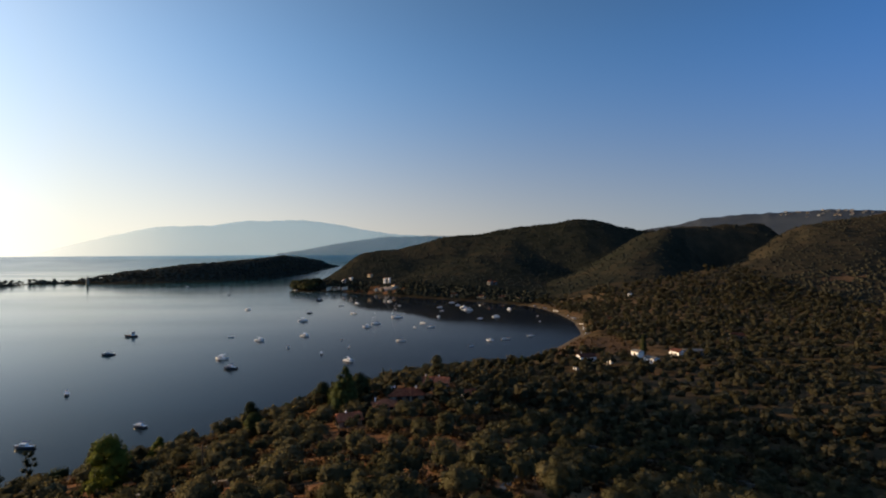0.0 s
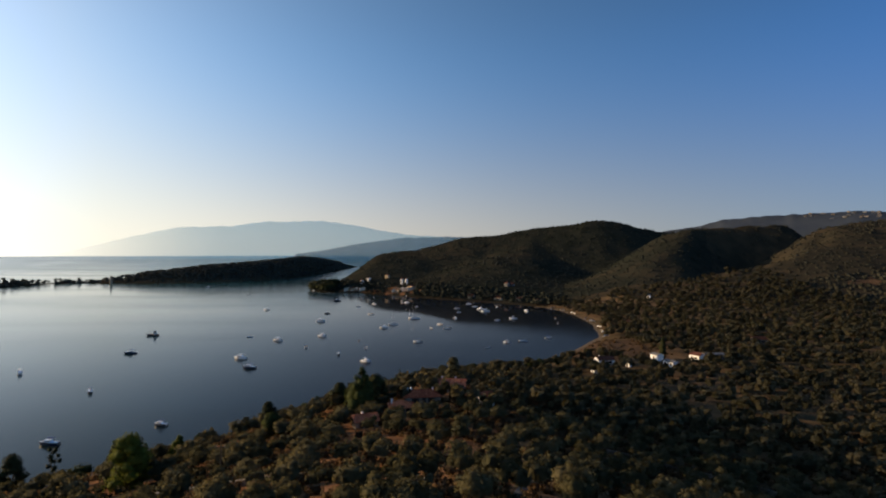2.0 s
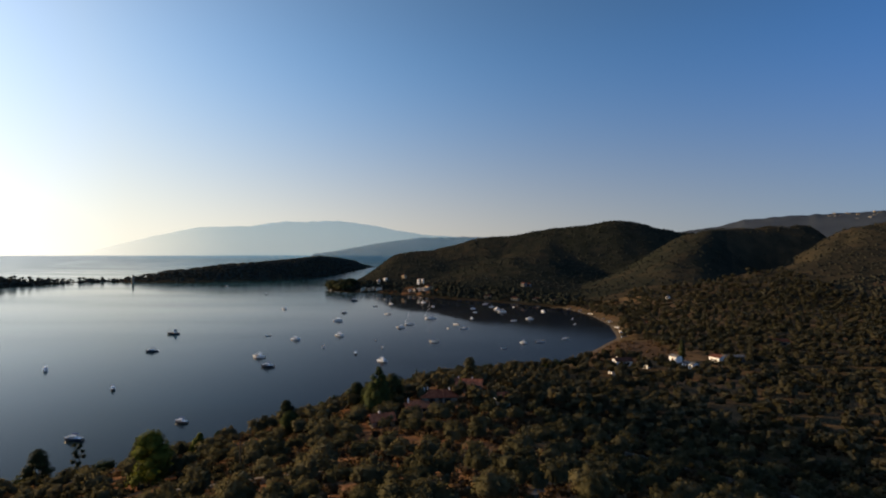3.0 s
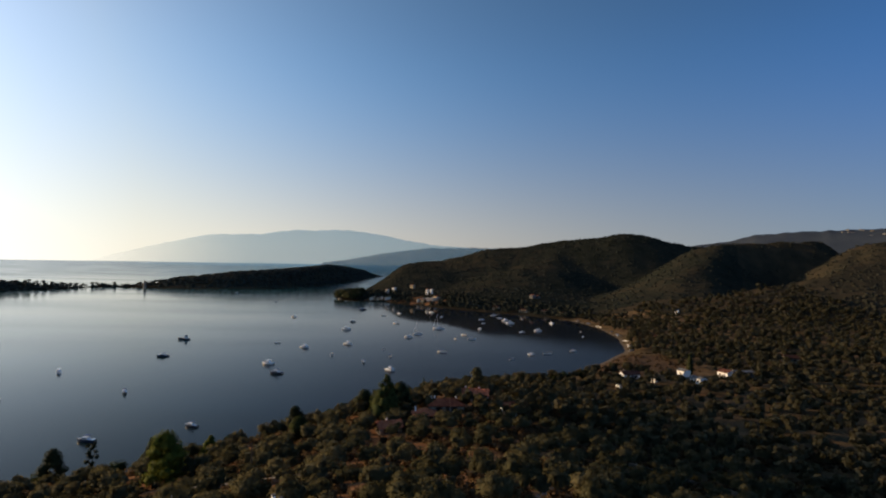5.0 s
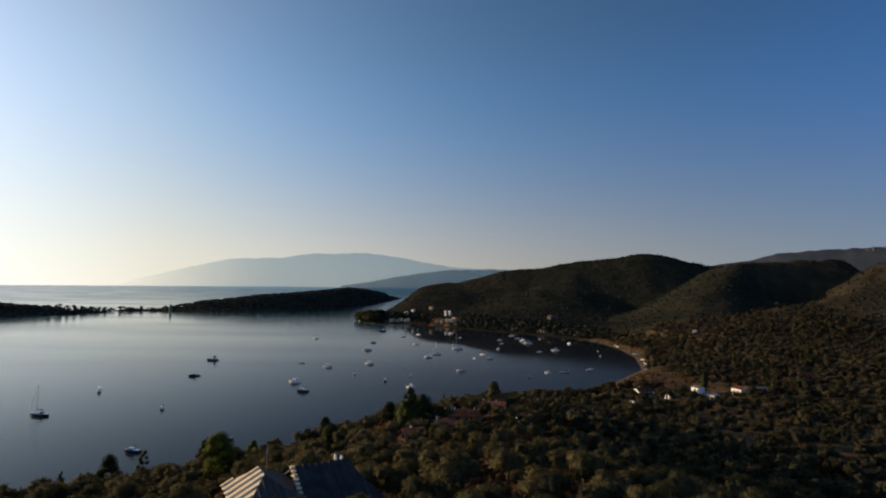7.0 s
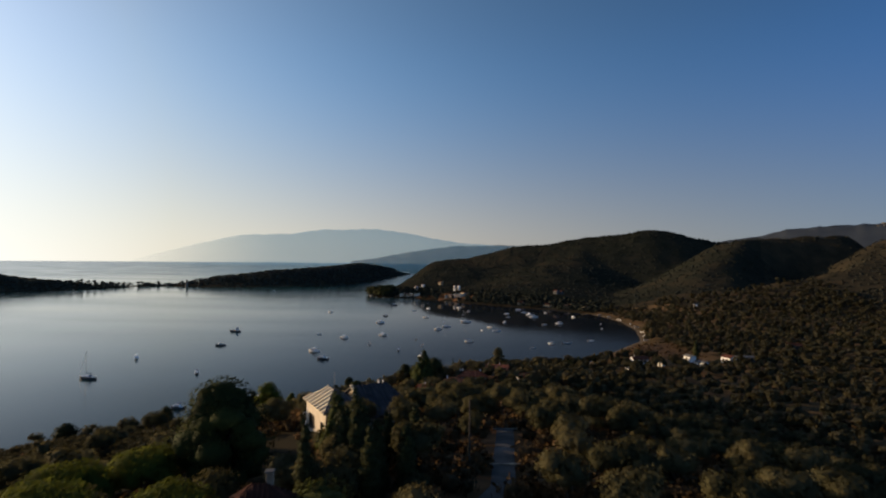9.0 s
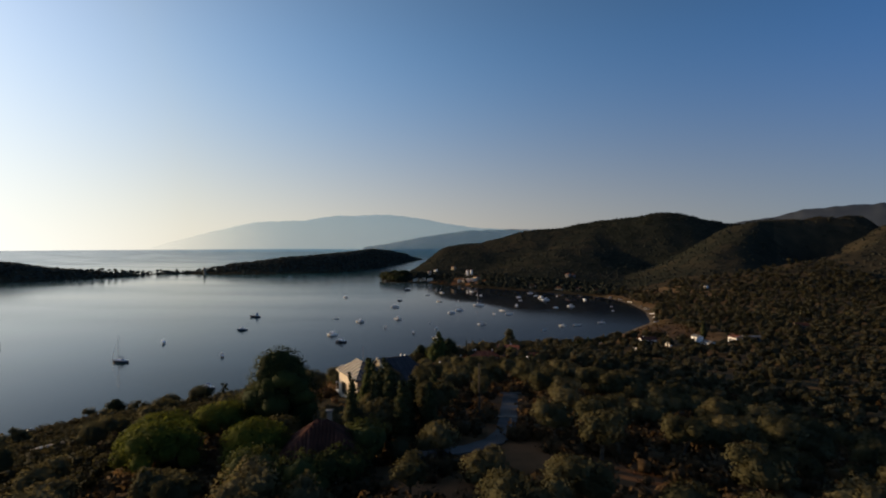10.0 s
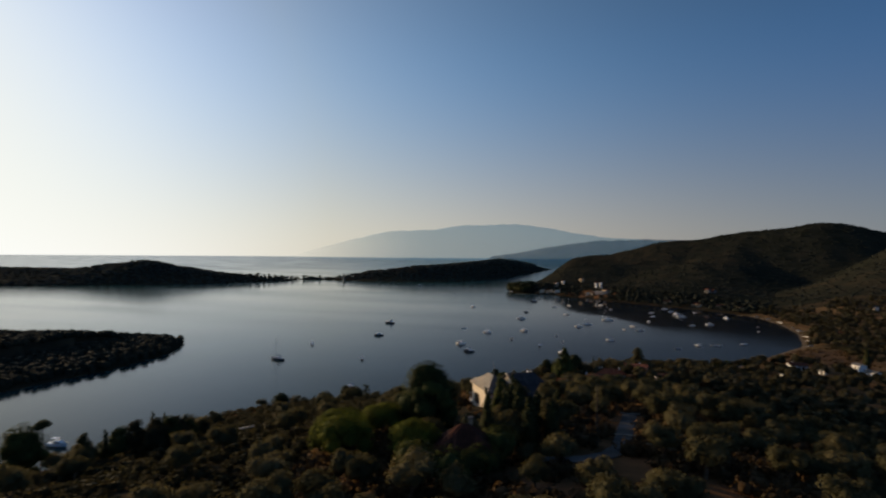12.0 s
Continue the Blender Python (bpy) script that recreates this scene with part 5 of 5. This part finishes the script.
def roof_slabs(t, slopes, material, thick=0.12, ribs=0.0, ribs_of=None, rib_r=0.075):
    """One roof part with its slopes; ribs: the spacing of the tile rows."""
    bm = bmesh.new()
    for q in slopes:
        p = [Vector(v) for v in q]
        n = (p[1] - p[0]).cross(p[2] - p[0]).normalized()
        n = n if n.z > 0 else -n
        lo = [v - n * thick for v in p]
        vs = [bm.verts.new(v) for v in p + lo]
        k = len(p)
        bm.faces.new(vs[:k]), bm.faces.new(vs[:k - 1:-1] if k else [])
        for i in range(k):
            j = (i + 1) % k
            bm.faces.new((vs[i], vs[i + k], vs[j + k], vs[j]))
    bmesh.ops.recalc_face_normals(bm, faces=bm.faces[:])
    roof = part("roof", bm, material, t)
    if ribs:
        for q in slopes if ribs_of is None else [slopes[i] for i in ribs_of]:
            if len(q) == 4:
                slope_ribs(roof, q, ribs, material, r=rib_r)
            else:
                slope_ribs(roof, (q[0], q[1], q[2], q[2]), ribs, material, r=rib_r)
    return roof


def window(t, at, w, h, face, shutters=True, pane_mat=None, frame_mat=None, depth=0.05):
    """A window on a wall. face: 'x-', 'x+', 'y-' or 'y+', the side that it looks to."""
    x, y, z = at
    sx, sy = {"x-": (-1, 0), "x+": (1, 0), "y-": (0, -1), "y+": (0, 1)}[face]
    dim = (lambda a, b, c: (c, a, b)) if sx else (lambda a, b, c: (a, c, b))
    bm = bmesh.new()
    for o, s in (((0, h / 2), (w + 0.12, 0.07)), ((0, -h / 2), (w + 0.12, 0.07)), ((w / 2, 0), (0.07, h)), ((-w / 2, 0), (0.07, h)), ((0, 0), (0.05, h))):
        box(bm, (x + (0 if sx else o[0]) + sx * depth, y + (o[0] if sx else 0) + sy * depth, z + o[1]), dim(s[0], s[1], 0.09))
    f = part("window", bm, frame_mat or M_SHUTTER, t)
    part("pane", box(bmesh.new(), (x + sx * 0.02, y + sy * 0.02, z), dim(w, h, 0.05)), pane_mat or M_GLASS, f)
    part("sill", box(bmesh.new(), (x + sx * 0.1, y + sy * 0.1, z - h / 2 - 0.08), dim(w + 0.3, 0.07, 0.2)), M_CONCRETE, f)
    if shutters:
        for k in (-1, 1):
            o = k * (w * 0.75 + 0.05)
            part("shutter", box(bmesh.new(), (x + (0 if sx else o) + sx * 0.04, y + (o if sx else 0) + sy * 0.04, z), dim(w * 0.48, h, 0.05)), M_SHUTTER, f)
    return f


def chimney(t, at, w, h, material=None):
    x, y, z = at
    c = part("chimney", box(bmesh.new(), (x, y, z + h / 2), (w, w, h), bevel=0.02), material or M_LIME, t)
    part("chimney_cap", box(bmesh.new(), (x, y, z + h + 0.05), (w * 1.3, w * 1.3, 0.08), bevel=0.02), M_CONCRETE, c)
    return c


# cream house on the slope, its corner towards the drone; x runs along the sunlit wall, y into the house
A = Vector((-21.0, 13.0, 0))
G = ground_at(-17.5, 11.0) - 0.4
house = thing("house", pose(A.x, A.y, G, 0, 0, -55.3), "two-storey cream plastered house with hipped pale tile roof", "house")
E1, R1 = 38.55 - G, 39.9 - G
wing = box(bmesh.new(), (3.95, 2.6, E1 / 2 - 0.1), (7.2, 4.5, E1 - 0.1))
part("wall", wing, M_PLASTER, house, "cream plaster wall of the low wing")
E2, R2 = 37.6 - G, 39.95 - G
body = bmesh.new()
prism(body, [(-2.1, 5.2, 0), (7.1, 5.2, 0), (7.1, 10.9, 0), (-2.1, 10.9, 0), (-2.1, 5.2, E2), (7.1, 5.2, E2), (7.1, 10.9, E2), (-2.1, 10.9, E2), (2.6, 5.2, R2 - 0.12)],
      [(3, 2, 1, 0), (0, 1, 5, 8, 4), (1, 2, 6, 5), (2, 3, 7, 6), (3, 0, 4, 7), (4, 8, 5), (4, 5, 6, 7)])
part("wall", body, M_PLASTER, house, "plaster wall of the main block")
roof_slabs(house, [((0, 0, E1), (7.9, 0, E1), (3.2, 2.6, R1), (1.4, 2.6, R1))], M_PALETILE, ribs=0.88, ribs_of=[0], rib_r=0.17)
# slopes turned from the sun get the tile with painted-in shade
roof_slabs(house, [((7.9, 0.02, E1), (7.9, 5.2, E1), (3.22, 2.6, R1)), ((7.9, 5.2, E1), (0, 5.2, E1), (1.4, 2.62, R1), (3.2, 2.62, R1)), ((0, 5.2, E1), (0, 0.02, E1), (1.38, 2.6, R1))], M_SHADETILE, ribs=0.5, ribs_of=[0])
roof_slabs(house, [((7.6, 4.9, E2 - 0.15), (7.6, 11.3, E2 - 0.15), (2.6, 9.2, R2), (2.6, 4.9, R2)), ((-2.4, 11.3, E2 - 0.15), (-2.4, 4.9, E2 - 0.15), (2.6, 4.9, R2), (2.6, 9.2, R2)), ((7.6, 11.3, E2 - 0.15), (-2.4, 11.3, E2 - 0.15), (2.6, 9.2, R2))], M_SHADETILE, ribs=0.5, ribs_of=[0])
for s in np.linspace(0.02, 0.98, 13):
    part("verge_tile", box(bmesh.new(), (2.6 + s * 5.0, 4.85, R2 + 0.06 - s * (R2 - E2 + 0.15)), (0.36, 0.34, 0.14), bevel=0.03), M_PALETILE, house)
chimney(house, (0.9, 9.0, R2 - 1.0), 0.2, 0.95), chimney(house, (1.8, 9.2, R2 - 0.7), 0.18, 0.75)
window(house, (6.4, 0.33, E1 - 1.9), 0.55, 1.3, "y-", shutters=False)
window(house, (2.6, 0.33, E1 - 1.9), 0.9, 1.3, "y-")
window(house, (7.57, 2.6, E1 - 1.9), 0.9, 1.3, "x+")
for yy in (6.8, 9.3):
    window(house, (7.12, yy, E2 - 1.5), 0.9, 1.3, "x+")
bal = part("balcony", box(bmesh.new(), (-0.6, 1.6, E1 - 3.1), (1.5, 2.4, 0.18), bevel=0.02), M_LIME, house)
for k in range(7):
    part("baluster", rod(bmesh.new(), (-1.3, 0.5 + k * 0.36, E1 - 3.0), (-1.3, 0.5 + k * 0.36, E1 - 2.1), 0.03, seg=6), M_LIME, bal)
part("handrail", box(bmesh.new(), (-1.3, 1.6, E1 - 2.05), (0.08, 2.4, 0.08), bevel=0.02), M_LIME, bal)
part("antenna_mast", rod(bmesh.new(), (2.2, 3.0, R1 - 0.1), (2.2, 3.0, R1 + 1.7), 0.03, seg=6), M_METAL, house)


def cottage(at, rz, w, d, eave, rise, label, wall=None, roof=None, hip=False, ribs=0.0, chimneys=(), windows=2, name="cottage", porch=False, z=None, stack=None):
    """A small house with a gabled or hipped tile roof."""
    g = (ground_at(*at) if z is None else z) - 0.3
    t = thing(name, pose(at[0], at[1], g, 0, 0, rz), label, "house")
    wall, roof = wall or M_LIME, roof or M_TILE
    e, top, o = eave + 0.3, eave + 0.3 + rise, 0.35
    bm = bmesh.new()
    if hip:
        box(bm, (0, 0, e / 2), (w, d, e))
    else:
        prism(bm, [(-w / 2, -d / 2, 0), (w / 2, -d / 2, 0), (w / 2, d / 2, 0), (-w / 2, d / 2, 0), (-w / 2, -d / 2, e), (w / 2, -d / 2, e), (w / 2, d / 2, e), (-w / 2, d / 2, e), (-w / 2, 0, top - 0.1), (w / 2, 0, top - 0.1)],
              [(3, 2, 1, 0), (0, 1, 5, 4), (2, 3, 7, 6), (1, 2, 6, 9, 5), (3, 0, 4, 8, 7)])
    part("wall", bm, wall, t)
    W, D, q = w / 2 + o, d / 2 + o, e - 0.12
    if hip:
        h = max(W - D, 0.3)
        slopes = [((-W, -D, q), (W, -D, q), (h, 0, top), (-h, 0, top)), ((W, D, q), (-W, D, q), (-h, 0, top), (h, 0, top)), ((W, -D, q), (W, D, q), (h, 0, top)), ((-W, D, q), (-W, -D, q), (-h, 0, top))]
    else:
        slopes = [((-W, -D, q), (W, -D, q), (W, 0, top), (-W, 0, top)), ((W, D, q), (-W, D, q), (-W, 0, top), (W, 0, top))]
    roof_slabs(t, slopes, roof, ribs=ribs)
    for cx_, cy_ in chimneys:
        chimney(t, (cx_ * w, cy_ * d, e + rise * 0.35), 0.34, rise * 0.65 + 0.4, stack)
    for k in range(windows):
        o = (k + 0.5) / windows - 0.5
        window(t, (o * w * 0.9, -d / 2, e * 0.58), 0.8, 1.1, "y-", shutters=w > 6)
        window(t, (-w / 2, o * d * 0.8, e * 0.58), 0.8, 1.1, "x-", shutters=False)
    dr = part("door", box(bmesh.new(), (w * 0.02, -d / 2 - 0.03, 1.3), (0.95, 0.08, 2.05), bevel=0.01), M_SHUTTER, t)
    part("door_handle", rod(bmesh.new(), (w * 0.02 + 0.35, -d / 2 - 0.11, 1.25), (w * 0.02 + 0.35, -d / 2 - 0.11, 1.40), 0.02, seg=6), M_METAL, dr)
    if porch:
        p = part("porch_roof", box(bmesh.new(), (0, -d / 2 - 1.1, e - 0.35), (w * 0.9, 2.2, 0.12), bevel=0.02), roof, t)
        for sx in (-0.42, 0.0, 0.42):
            part("porch_post", box(bmesh.new(), (sx * w, -d / 2 - 2.05, e / 2 - 0.2), (0.22, 0.22, e - 0.4), bevel=0.02), wall, p)
    return t


# this roof stands in shade, which its dark tile colour imitates
cottage((-10.4, -22.9), 14, 4.5, 4.0, 1.8, 1.8, "cottage with dark red tile roof among cypresses", roof=M_DIMTILE, ribs=0.24, hip=True, windows=1, chimneys=((0.1, 0.12),), stack=M_STONE)
# red-roofed cluster on the spur
cottage((-18.2, 105.1), 20, 4.9, 4.0, 1.7, 1.0, "low cottage with bright orange tile roof", wall=M_STONE, ribs=0.5, chimneys=((-0.1, 0.1),))
cottage((-11.4, 118), 12, 5.6, 4.6, 1.7, 1.1, "cottage with worn red tile roof among trees", wall=M_STONE, ribs=0.6, hip=True, chimneys=((-0.4, 0.1),))
cottage((-6.8, 130), 8, 9.0, 5.0, 2.0, 1.3, "long house with red tile roof and white chimneys", wall=M_STONE, ribs=0.6, hip=True, chimneys=((-0.42, 0.1), (-0.32, 0.25), (0.3, 0.1)))
cottage((0.9, 145.6), -6, 8.0, 5.4, 2.6, 1.4, "house with red tile roof and white chimney", wall=M_STONE, ribs=0.6, chimneys=((0.15, 0.1), (-0.35, 0.2)))
cottage((9.0, 126), 25, 4.0, 3.0, 2.4, 0.9, "small whitewashed outbuilding with tile roof")
# white cottages near the beach
cottage((121.5, 255.5), -68, 5.9, 4.6, 3.2, 1.1, "whitewashed cottage with dark tile roof among olives", windows=2, roof=M_DIMTILE)
cottage((104, 244), -66, 5.9, 4.0, 2.6, 0.6, "long low whitewashed cottage with arched front", windows=3, roof=M_CONCRETE)
cottage((103, 259), -66, 4.6, 4.0, 3.0, 0.7, "small whitewashed cottage beside a cypress", windows=1, roof=M_CONCRETE)
cottage((131, 260), 5, 9.0, 5.5, 2.6, 0.5, "low grey shed beside the white cottage", wall=M_CONCRETE, roof=M_CONCRETE)
cottage((84, 244), -50, 2.6, 2.2, 2.2, 0.5, "tiny whitewashed hut among olives", windows=1, roof=M_CONCRETE)
cottage((75, 251), 10, 8.0, 5.0, 2.4, 1.3, "cottage with dull red roof near the beach", windows=2, roof=M_DIMTILE, chimneys=((-0.3, 0.1),))
cottage((66, 231), 10, 4.0, 3.5, 2.4, 0.9, "small dark-roofed hut among olives", windows=1, roof=M_DIMTILE)
# houses of the far shore
VILLA = "villa"
for at, rz, w, d, e, label, wallm, roofm in [((-63.6, 797), -38, 3.0, 3.0, 7.4, "tall white villa on stone terraces", M_LIME, M_DIMTILE), ((-57.2, 794), -38, 3.0, 3.0, 7.4, "tall white villa on stone terraces", M_LIME, M_DIMTILE), ((-46, 750), -52, 9, 7, 4.5, "stone wing of the hillside villa", M_OCHRE, M_DIMTILE), ((-66, 745), -48, 12, 6, 3.4, "low ochre house on the far shore", M_OCHRE, M_DIMTILE),
                                            ((-127, 829), -38, 4.5, 4, 5.0, "white house on the wooded headland", M_LIME, M_DIMTILE), ((-118, 839), -38, 4.5, 4, 5.0, "white house on the wooded headland", M_LIME, M_DIMTILE), ((-91, 857), -38, 6, 5, 4.8, "hillside house with ochre walls", M_OCHRE, M_DIMTILE),
                                            ((-135, 785), -45, 12, 6, 3.0, "long low building by the headland shore", M_OCHRE, M_DIMTILE), ((78.5, 697), -50, 5.5, 5, 4.0, "grey house alone on the dark hillside", M_CONCRETE, M_DIMTILE), ((85.5, 699), -50, 4.5, 4, 3.0, "grey stone house on the dark hillside", M_CONCRETE, M_DIMTILE),
                                            ((60, 618), -35, 9, 5, 2.8, "low pale taverna by the beach", M_OCHRE, M_DIMTILE), ((82, 606), -40, 7, 5, 2.6, "low building behind the beach", M_OCHRE, M_DIMTILE), ((100, 594), -50, 6, 4, 2.6, "stone building behind the beach", M_STONE, M_DIMTILE), ((30, 645), -30, 7, 5, 3.0, "pale house on the far shore", M_OCHRE, M_DIMTILE),
                                            ((194, 518), -50, 2.8, 2.6, 2.6, "white house among the valley trees", M_LIME, M_CONCRETE), ((155, 418), -50, 3.0, 2.6, 2.4, "white cottage among the valley trees", M_LIME, M_CONCRETE), ((134, 392), -30, 3.6, 3, 2.6, "pale cottage behind the beach", M_OCHRE, M_DIMTILE), ((176, 300), -10, 7, 5, 2.8, "low cottage among olives", M_STONE, M_DIMTILE)]:
    cottage(at, rz, w, d, e, 1.3, label, wall=wallm, roof=roofm, name=VILLA if e > 4.4 else "cottage", hip=w > 8.5)


def strip_wall(name, label, a, b, h, thick, material, kind_cat="wall", steps=12):
    """A wall that follows the ground between two places."""
    bm = bmesh.new()
    rows = []
    ax = Vector((b[0] - a[0], b[1] - a[1], 0)).normalized()
    nx = Vector((-ax.y, ax.x, 0)) * thick / 2
    for i in range(steps + 1):
        p = Vector((a[0] + (b[0] - a[0]) * i / steps, a[1] + (b[1] - a[1]) * i / steps, 0))
        g = ground_at(p.x, p.y)
        rows.append([bm.verts.new((p.x + s * nx.x, p.y + s * nx.y, g + z)) for s, z in ((1, -0.4), (1, h), (-1, h), (-1, -0.4))])
    for p, q in zip(rows, rows[1:]):
        for j in range(3):
            bm.faces.new((p[j], p[j + 1], q[j + 1], q[j]))
    bm.faces.new(rows[0]), bm.faces.new(list(reversed(rows[-1])))
    return tagged(part(name, bm, material), label, kind_cat)


for a, b in (((-73, 741), (-65, 751)), ((-66, 740), (-58, 750)), ((-59, 738), (-51, 748)), ((-52, 736), (-45, 745)), ((-145, 780), (-138, 789)), ((-134, 779), (-127, 788)), ((-123, 778), (-116, 787))):
    strip_wall("terrace_wall", "sunlit cream terrace wall below the far villas", a, b, 4.2, 0.6, M_PLASTER)
strip_wall("garden_wall", "low cream garden wall on the slope", (-55.8, 2.4), (-55.0, 6.6), 0.3, 0.3, M_PLASTER)
cottage((-103, 51.5), -62, 2.6, 2.0, 1.9, 0.4, "small white hut above the shore", roof=M_LIME, windows=1)
strip_wall("field_wall", "dry-stone field wall between olives", (24, 92), (58, 84), 0.9, 0.5, M_STONE)
strip_wall("field_wall", "dry-stone field wall between olives", (-36, 52), (-12, 56), 0.9, 0.5, M_STONE)

strip_wall("earth_bank", "low reddish earth bank between olives", (3.6, -21.9), (7.2, -22.4), 0.45, 0.8, M_SOIL, "bank")

# concrete drive that climbs past the house
DRIVE = [(-7.5, -19.4), (-3.2, -18.2), (-1.0, -16.9), (0.7, -14.8), (1.6, -11.5), (1.7, -6), (1.9, 2), (2.0, 9), (2.2, 14), (2.6, 22), (4.2, 30), (6.0, 36), (8.5, 46), (12, 56)]


def ribbon(name, label, line, width, lift, material, kind="structure", category="road", crown_h=0.0):
    pts = []
    for p, q in zip(line, line[1:]):
        n = max(2, int(math.hypot(q[0] - p[0], q[1] - p[1]) / 1.2))
        pts += [(p[0] + (q[0] - p[0]) * i / n, p[1] + (q[1] - p[1]) * i / n) for i in range(n)]
    pts.append(line[-1])
    bm = bmesh.new()
    rows = []
    for i, p in enumerate(pts):
        a, b = pts[max(0, i - 1)], pts[min(len(pts) - 1, i + 1)]
        t = Vector((b[0] - a[0], b[1] - a[1], 0)).normalized()
        rows.append([bm.verts.new((p[0] - s * t.y * width / 2, p[1] + s * t.x * width / 2, ground_at(p[0] - s * t.y * width / 2, p[1] + s * t.x * width / 2) + z)) for s, z in ((-1, -0.4), (-1, lift), (0, lift + crown_h), (1, lift), (1, -0.4))])
    for p, q in zip(rows, rows[1:]):
        for j in range(4):
            bm.faces.new((p[j], q[j], q[j + 1], p[j + 1]))
    return tagged(part(name, bm, material), label, category, kind=kind)


ribbon("driveway", "worn grey concrete drive between the trees", DRIVE, 1.7, 0.10, M_DRIVE, crown_h=0.03)
for c in ((1.7, -6.0), (2.0, 8.4)):
    g = ground_at(*c)
    tagged(part("drain_strip", box(bmesh.new(), (c[0], c[1], g + 0.14), (2.5, 0.3, 0.12), rz=0.1, bevel=0.02), M_STONE), "pale cement strip across the drive", "drain", kind="structure")
ribbon("shore_road", "pale dirt track behind the beach", [(62, 262), (90, 290), (116, 330), (124, 380), (126, 440), (122, 500), (112, 548), (96, 575)], 3.0, 0.06, M_DIRT)
ribbon("shore_track", "dirt track along the slope", [(-66.5, 78), (-70, 81), (-67, 85), (-66, 89), (-70, 92), (-74, 95)], 2.4, 0.06, M_DIRT)
ribbon("shore_track", "dirt track along the slope", [(-108, 92), (-92, 96), (-78, 112), (-62, 132), (-48, 158)], 2.6, 0.06, M_DIRT)


def utility_pole(at, h, label, arm=True, r=0.13):
    g = ground_at(*at)
    t = thing("utility_pole", pose(at[0], at[1], g - 0.5), label, "pole", "wooden poles")
    part("pole", rod(bmesh.new(), (0, 0, 0), (0, 0, h + 0.5), r, r * 0.7, 8), M_DARKWOOD, t)
    if arm:
        a = part("crossarm", box(bmesh.new(), (0, 0, h + 0.1), (1.3, 0.1, 0.12), bevel=0.01), M_DARKWOOD, t)
        for s in (-0.55, 0.0, 0.55):
            part("insulator", rod(bmesh.new(), (s, 0, h + 0.16), (s, 0, h + 0.34), 0.05, 0.03, 6), M_STONE, a)
    return t


utility_pole((-3.2, 31.0), 36.4 - ground_at(-3.2, 31.0), "weathered wooden pole with a crossarm in the grove")
utility_pole((-0.8, -8.8), 5.4, "thin dark pole beside the drive", False, 0.08)
utility_pole((-31.6, 61), 5.2, "weathered wooden pole on the slope")
utility_pole((-53, 141), 7.5, "thin wooden pole near the shore")
utility_pole((-36, 152), 7.0, "thin wooden pole near the shore", False)

# beacon tower on the island
g = ground_at(-615, 1010)
tower = thing("beacon_tower", pose(-613, 1004, g - 0.5), "small dark stone tower on the island", "tower")
part("shaft", rod(bmesh.new(), (0, 0, 0), (0, 0, 13), 2.6, 2.0, 12), M_STONE, tower)
part("gallery", rod(bmesh.new(), (0, 0, 13), (0, 0, 13.6), 2.7, 2.7, 12), M_STONE, tower)
part("lantern", rod(bmesh.new(), (0, 0, 13.6), (0, 0, 16), 1.3, 1.2, 10), M_GLASS, tower)
part("cap", rod(bmesh.new(), (0, 0, 16), (0, 0, 17.4), 1.5, 0.1, 10), M_STONE, tower)

# dinghies drawn up along the beach
for k, by in enumerate((352, 371, 377, 398, 431, 437, 455, 489, 494, 520, 541)):
    bx = float(np.interp(by, [318, 352, 419, 476, 528, 559], [82, 101, 113, 114, 107, 96])) + 4.0
    t = copy_thing(KINDS["dinghy"], pose(bx, by, ground_at(bx, by) + 0.25, 0, 0, 20 + 37 * k))
    t.scale = (1.0,) * 3
    tagged(t, "small white dinghy drawn up on the sand", group="dinghies on the beach")

# village on the far ridge
RV = random.Random(4)
for k in range(34):
    a = radians(RV.choice([33.2, 34.4, 36.0, 37.0, 37.6, 38.2, 38.8, 39.4, 40.2]) + RV.uniform(-0.4, 0.4))
    dist = 2700 - RV.uniform(10, 95)
    top = 2700 * math.tan(radians(float(np.interp(math.degrees(a), [30, 33.5, 36.7, 40, 46], [3.3, 3.4, 3.45, 3.2, 3.4])))) + 55
    q = (2700 - dist) / 420
    z = top * (1 - q ** 1.4) - 14 * q - 2.0
    cottage((dist * math.sin(a), dist * math.cos(a) - 16), RV.uniform(-70, -20), RV.uniform(6, 13), 6, RV.uniform(3, 6.5), 1.2, "grey village house on the far ridge", wall=M_CONCRETE if k % 4 else M_STONE, roof=M_CONCRETE if k % 3 else M_DIMTILE, hip=True, windows=2, name="village_house", z=z)
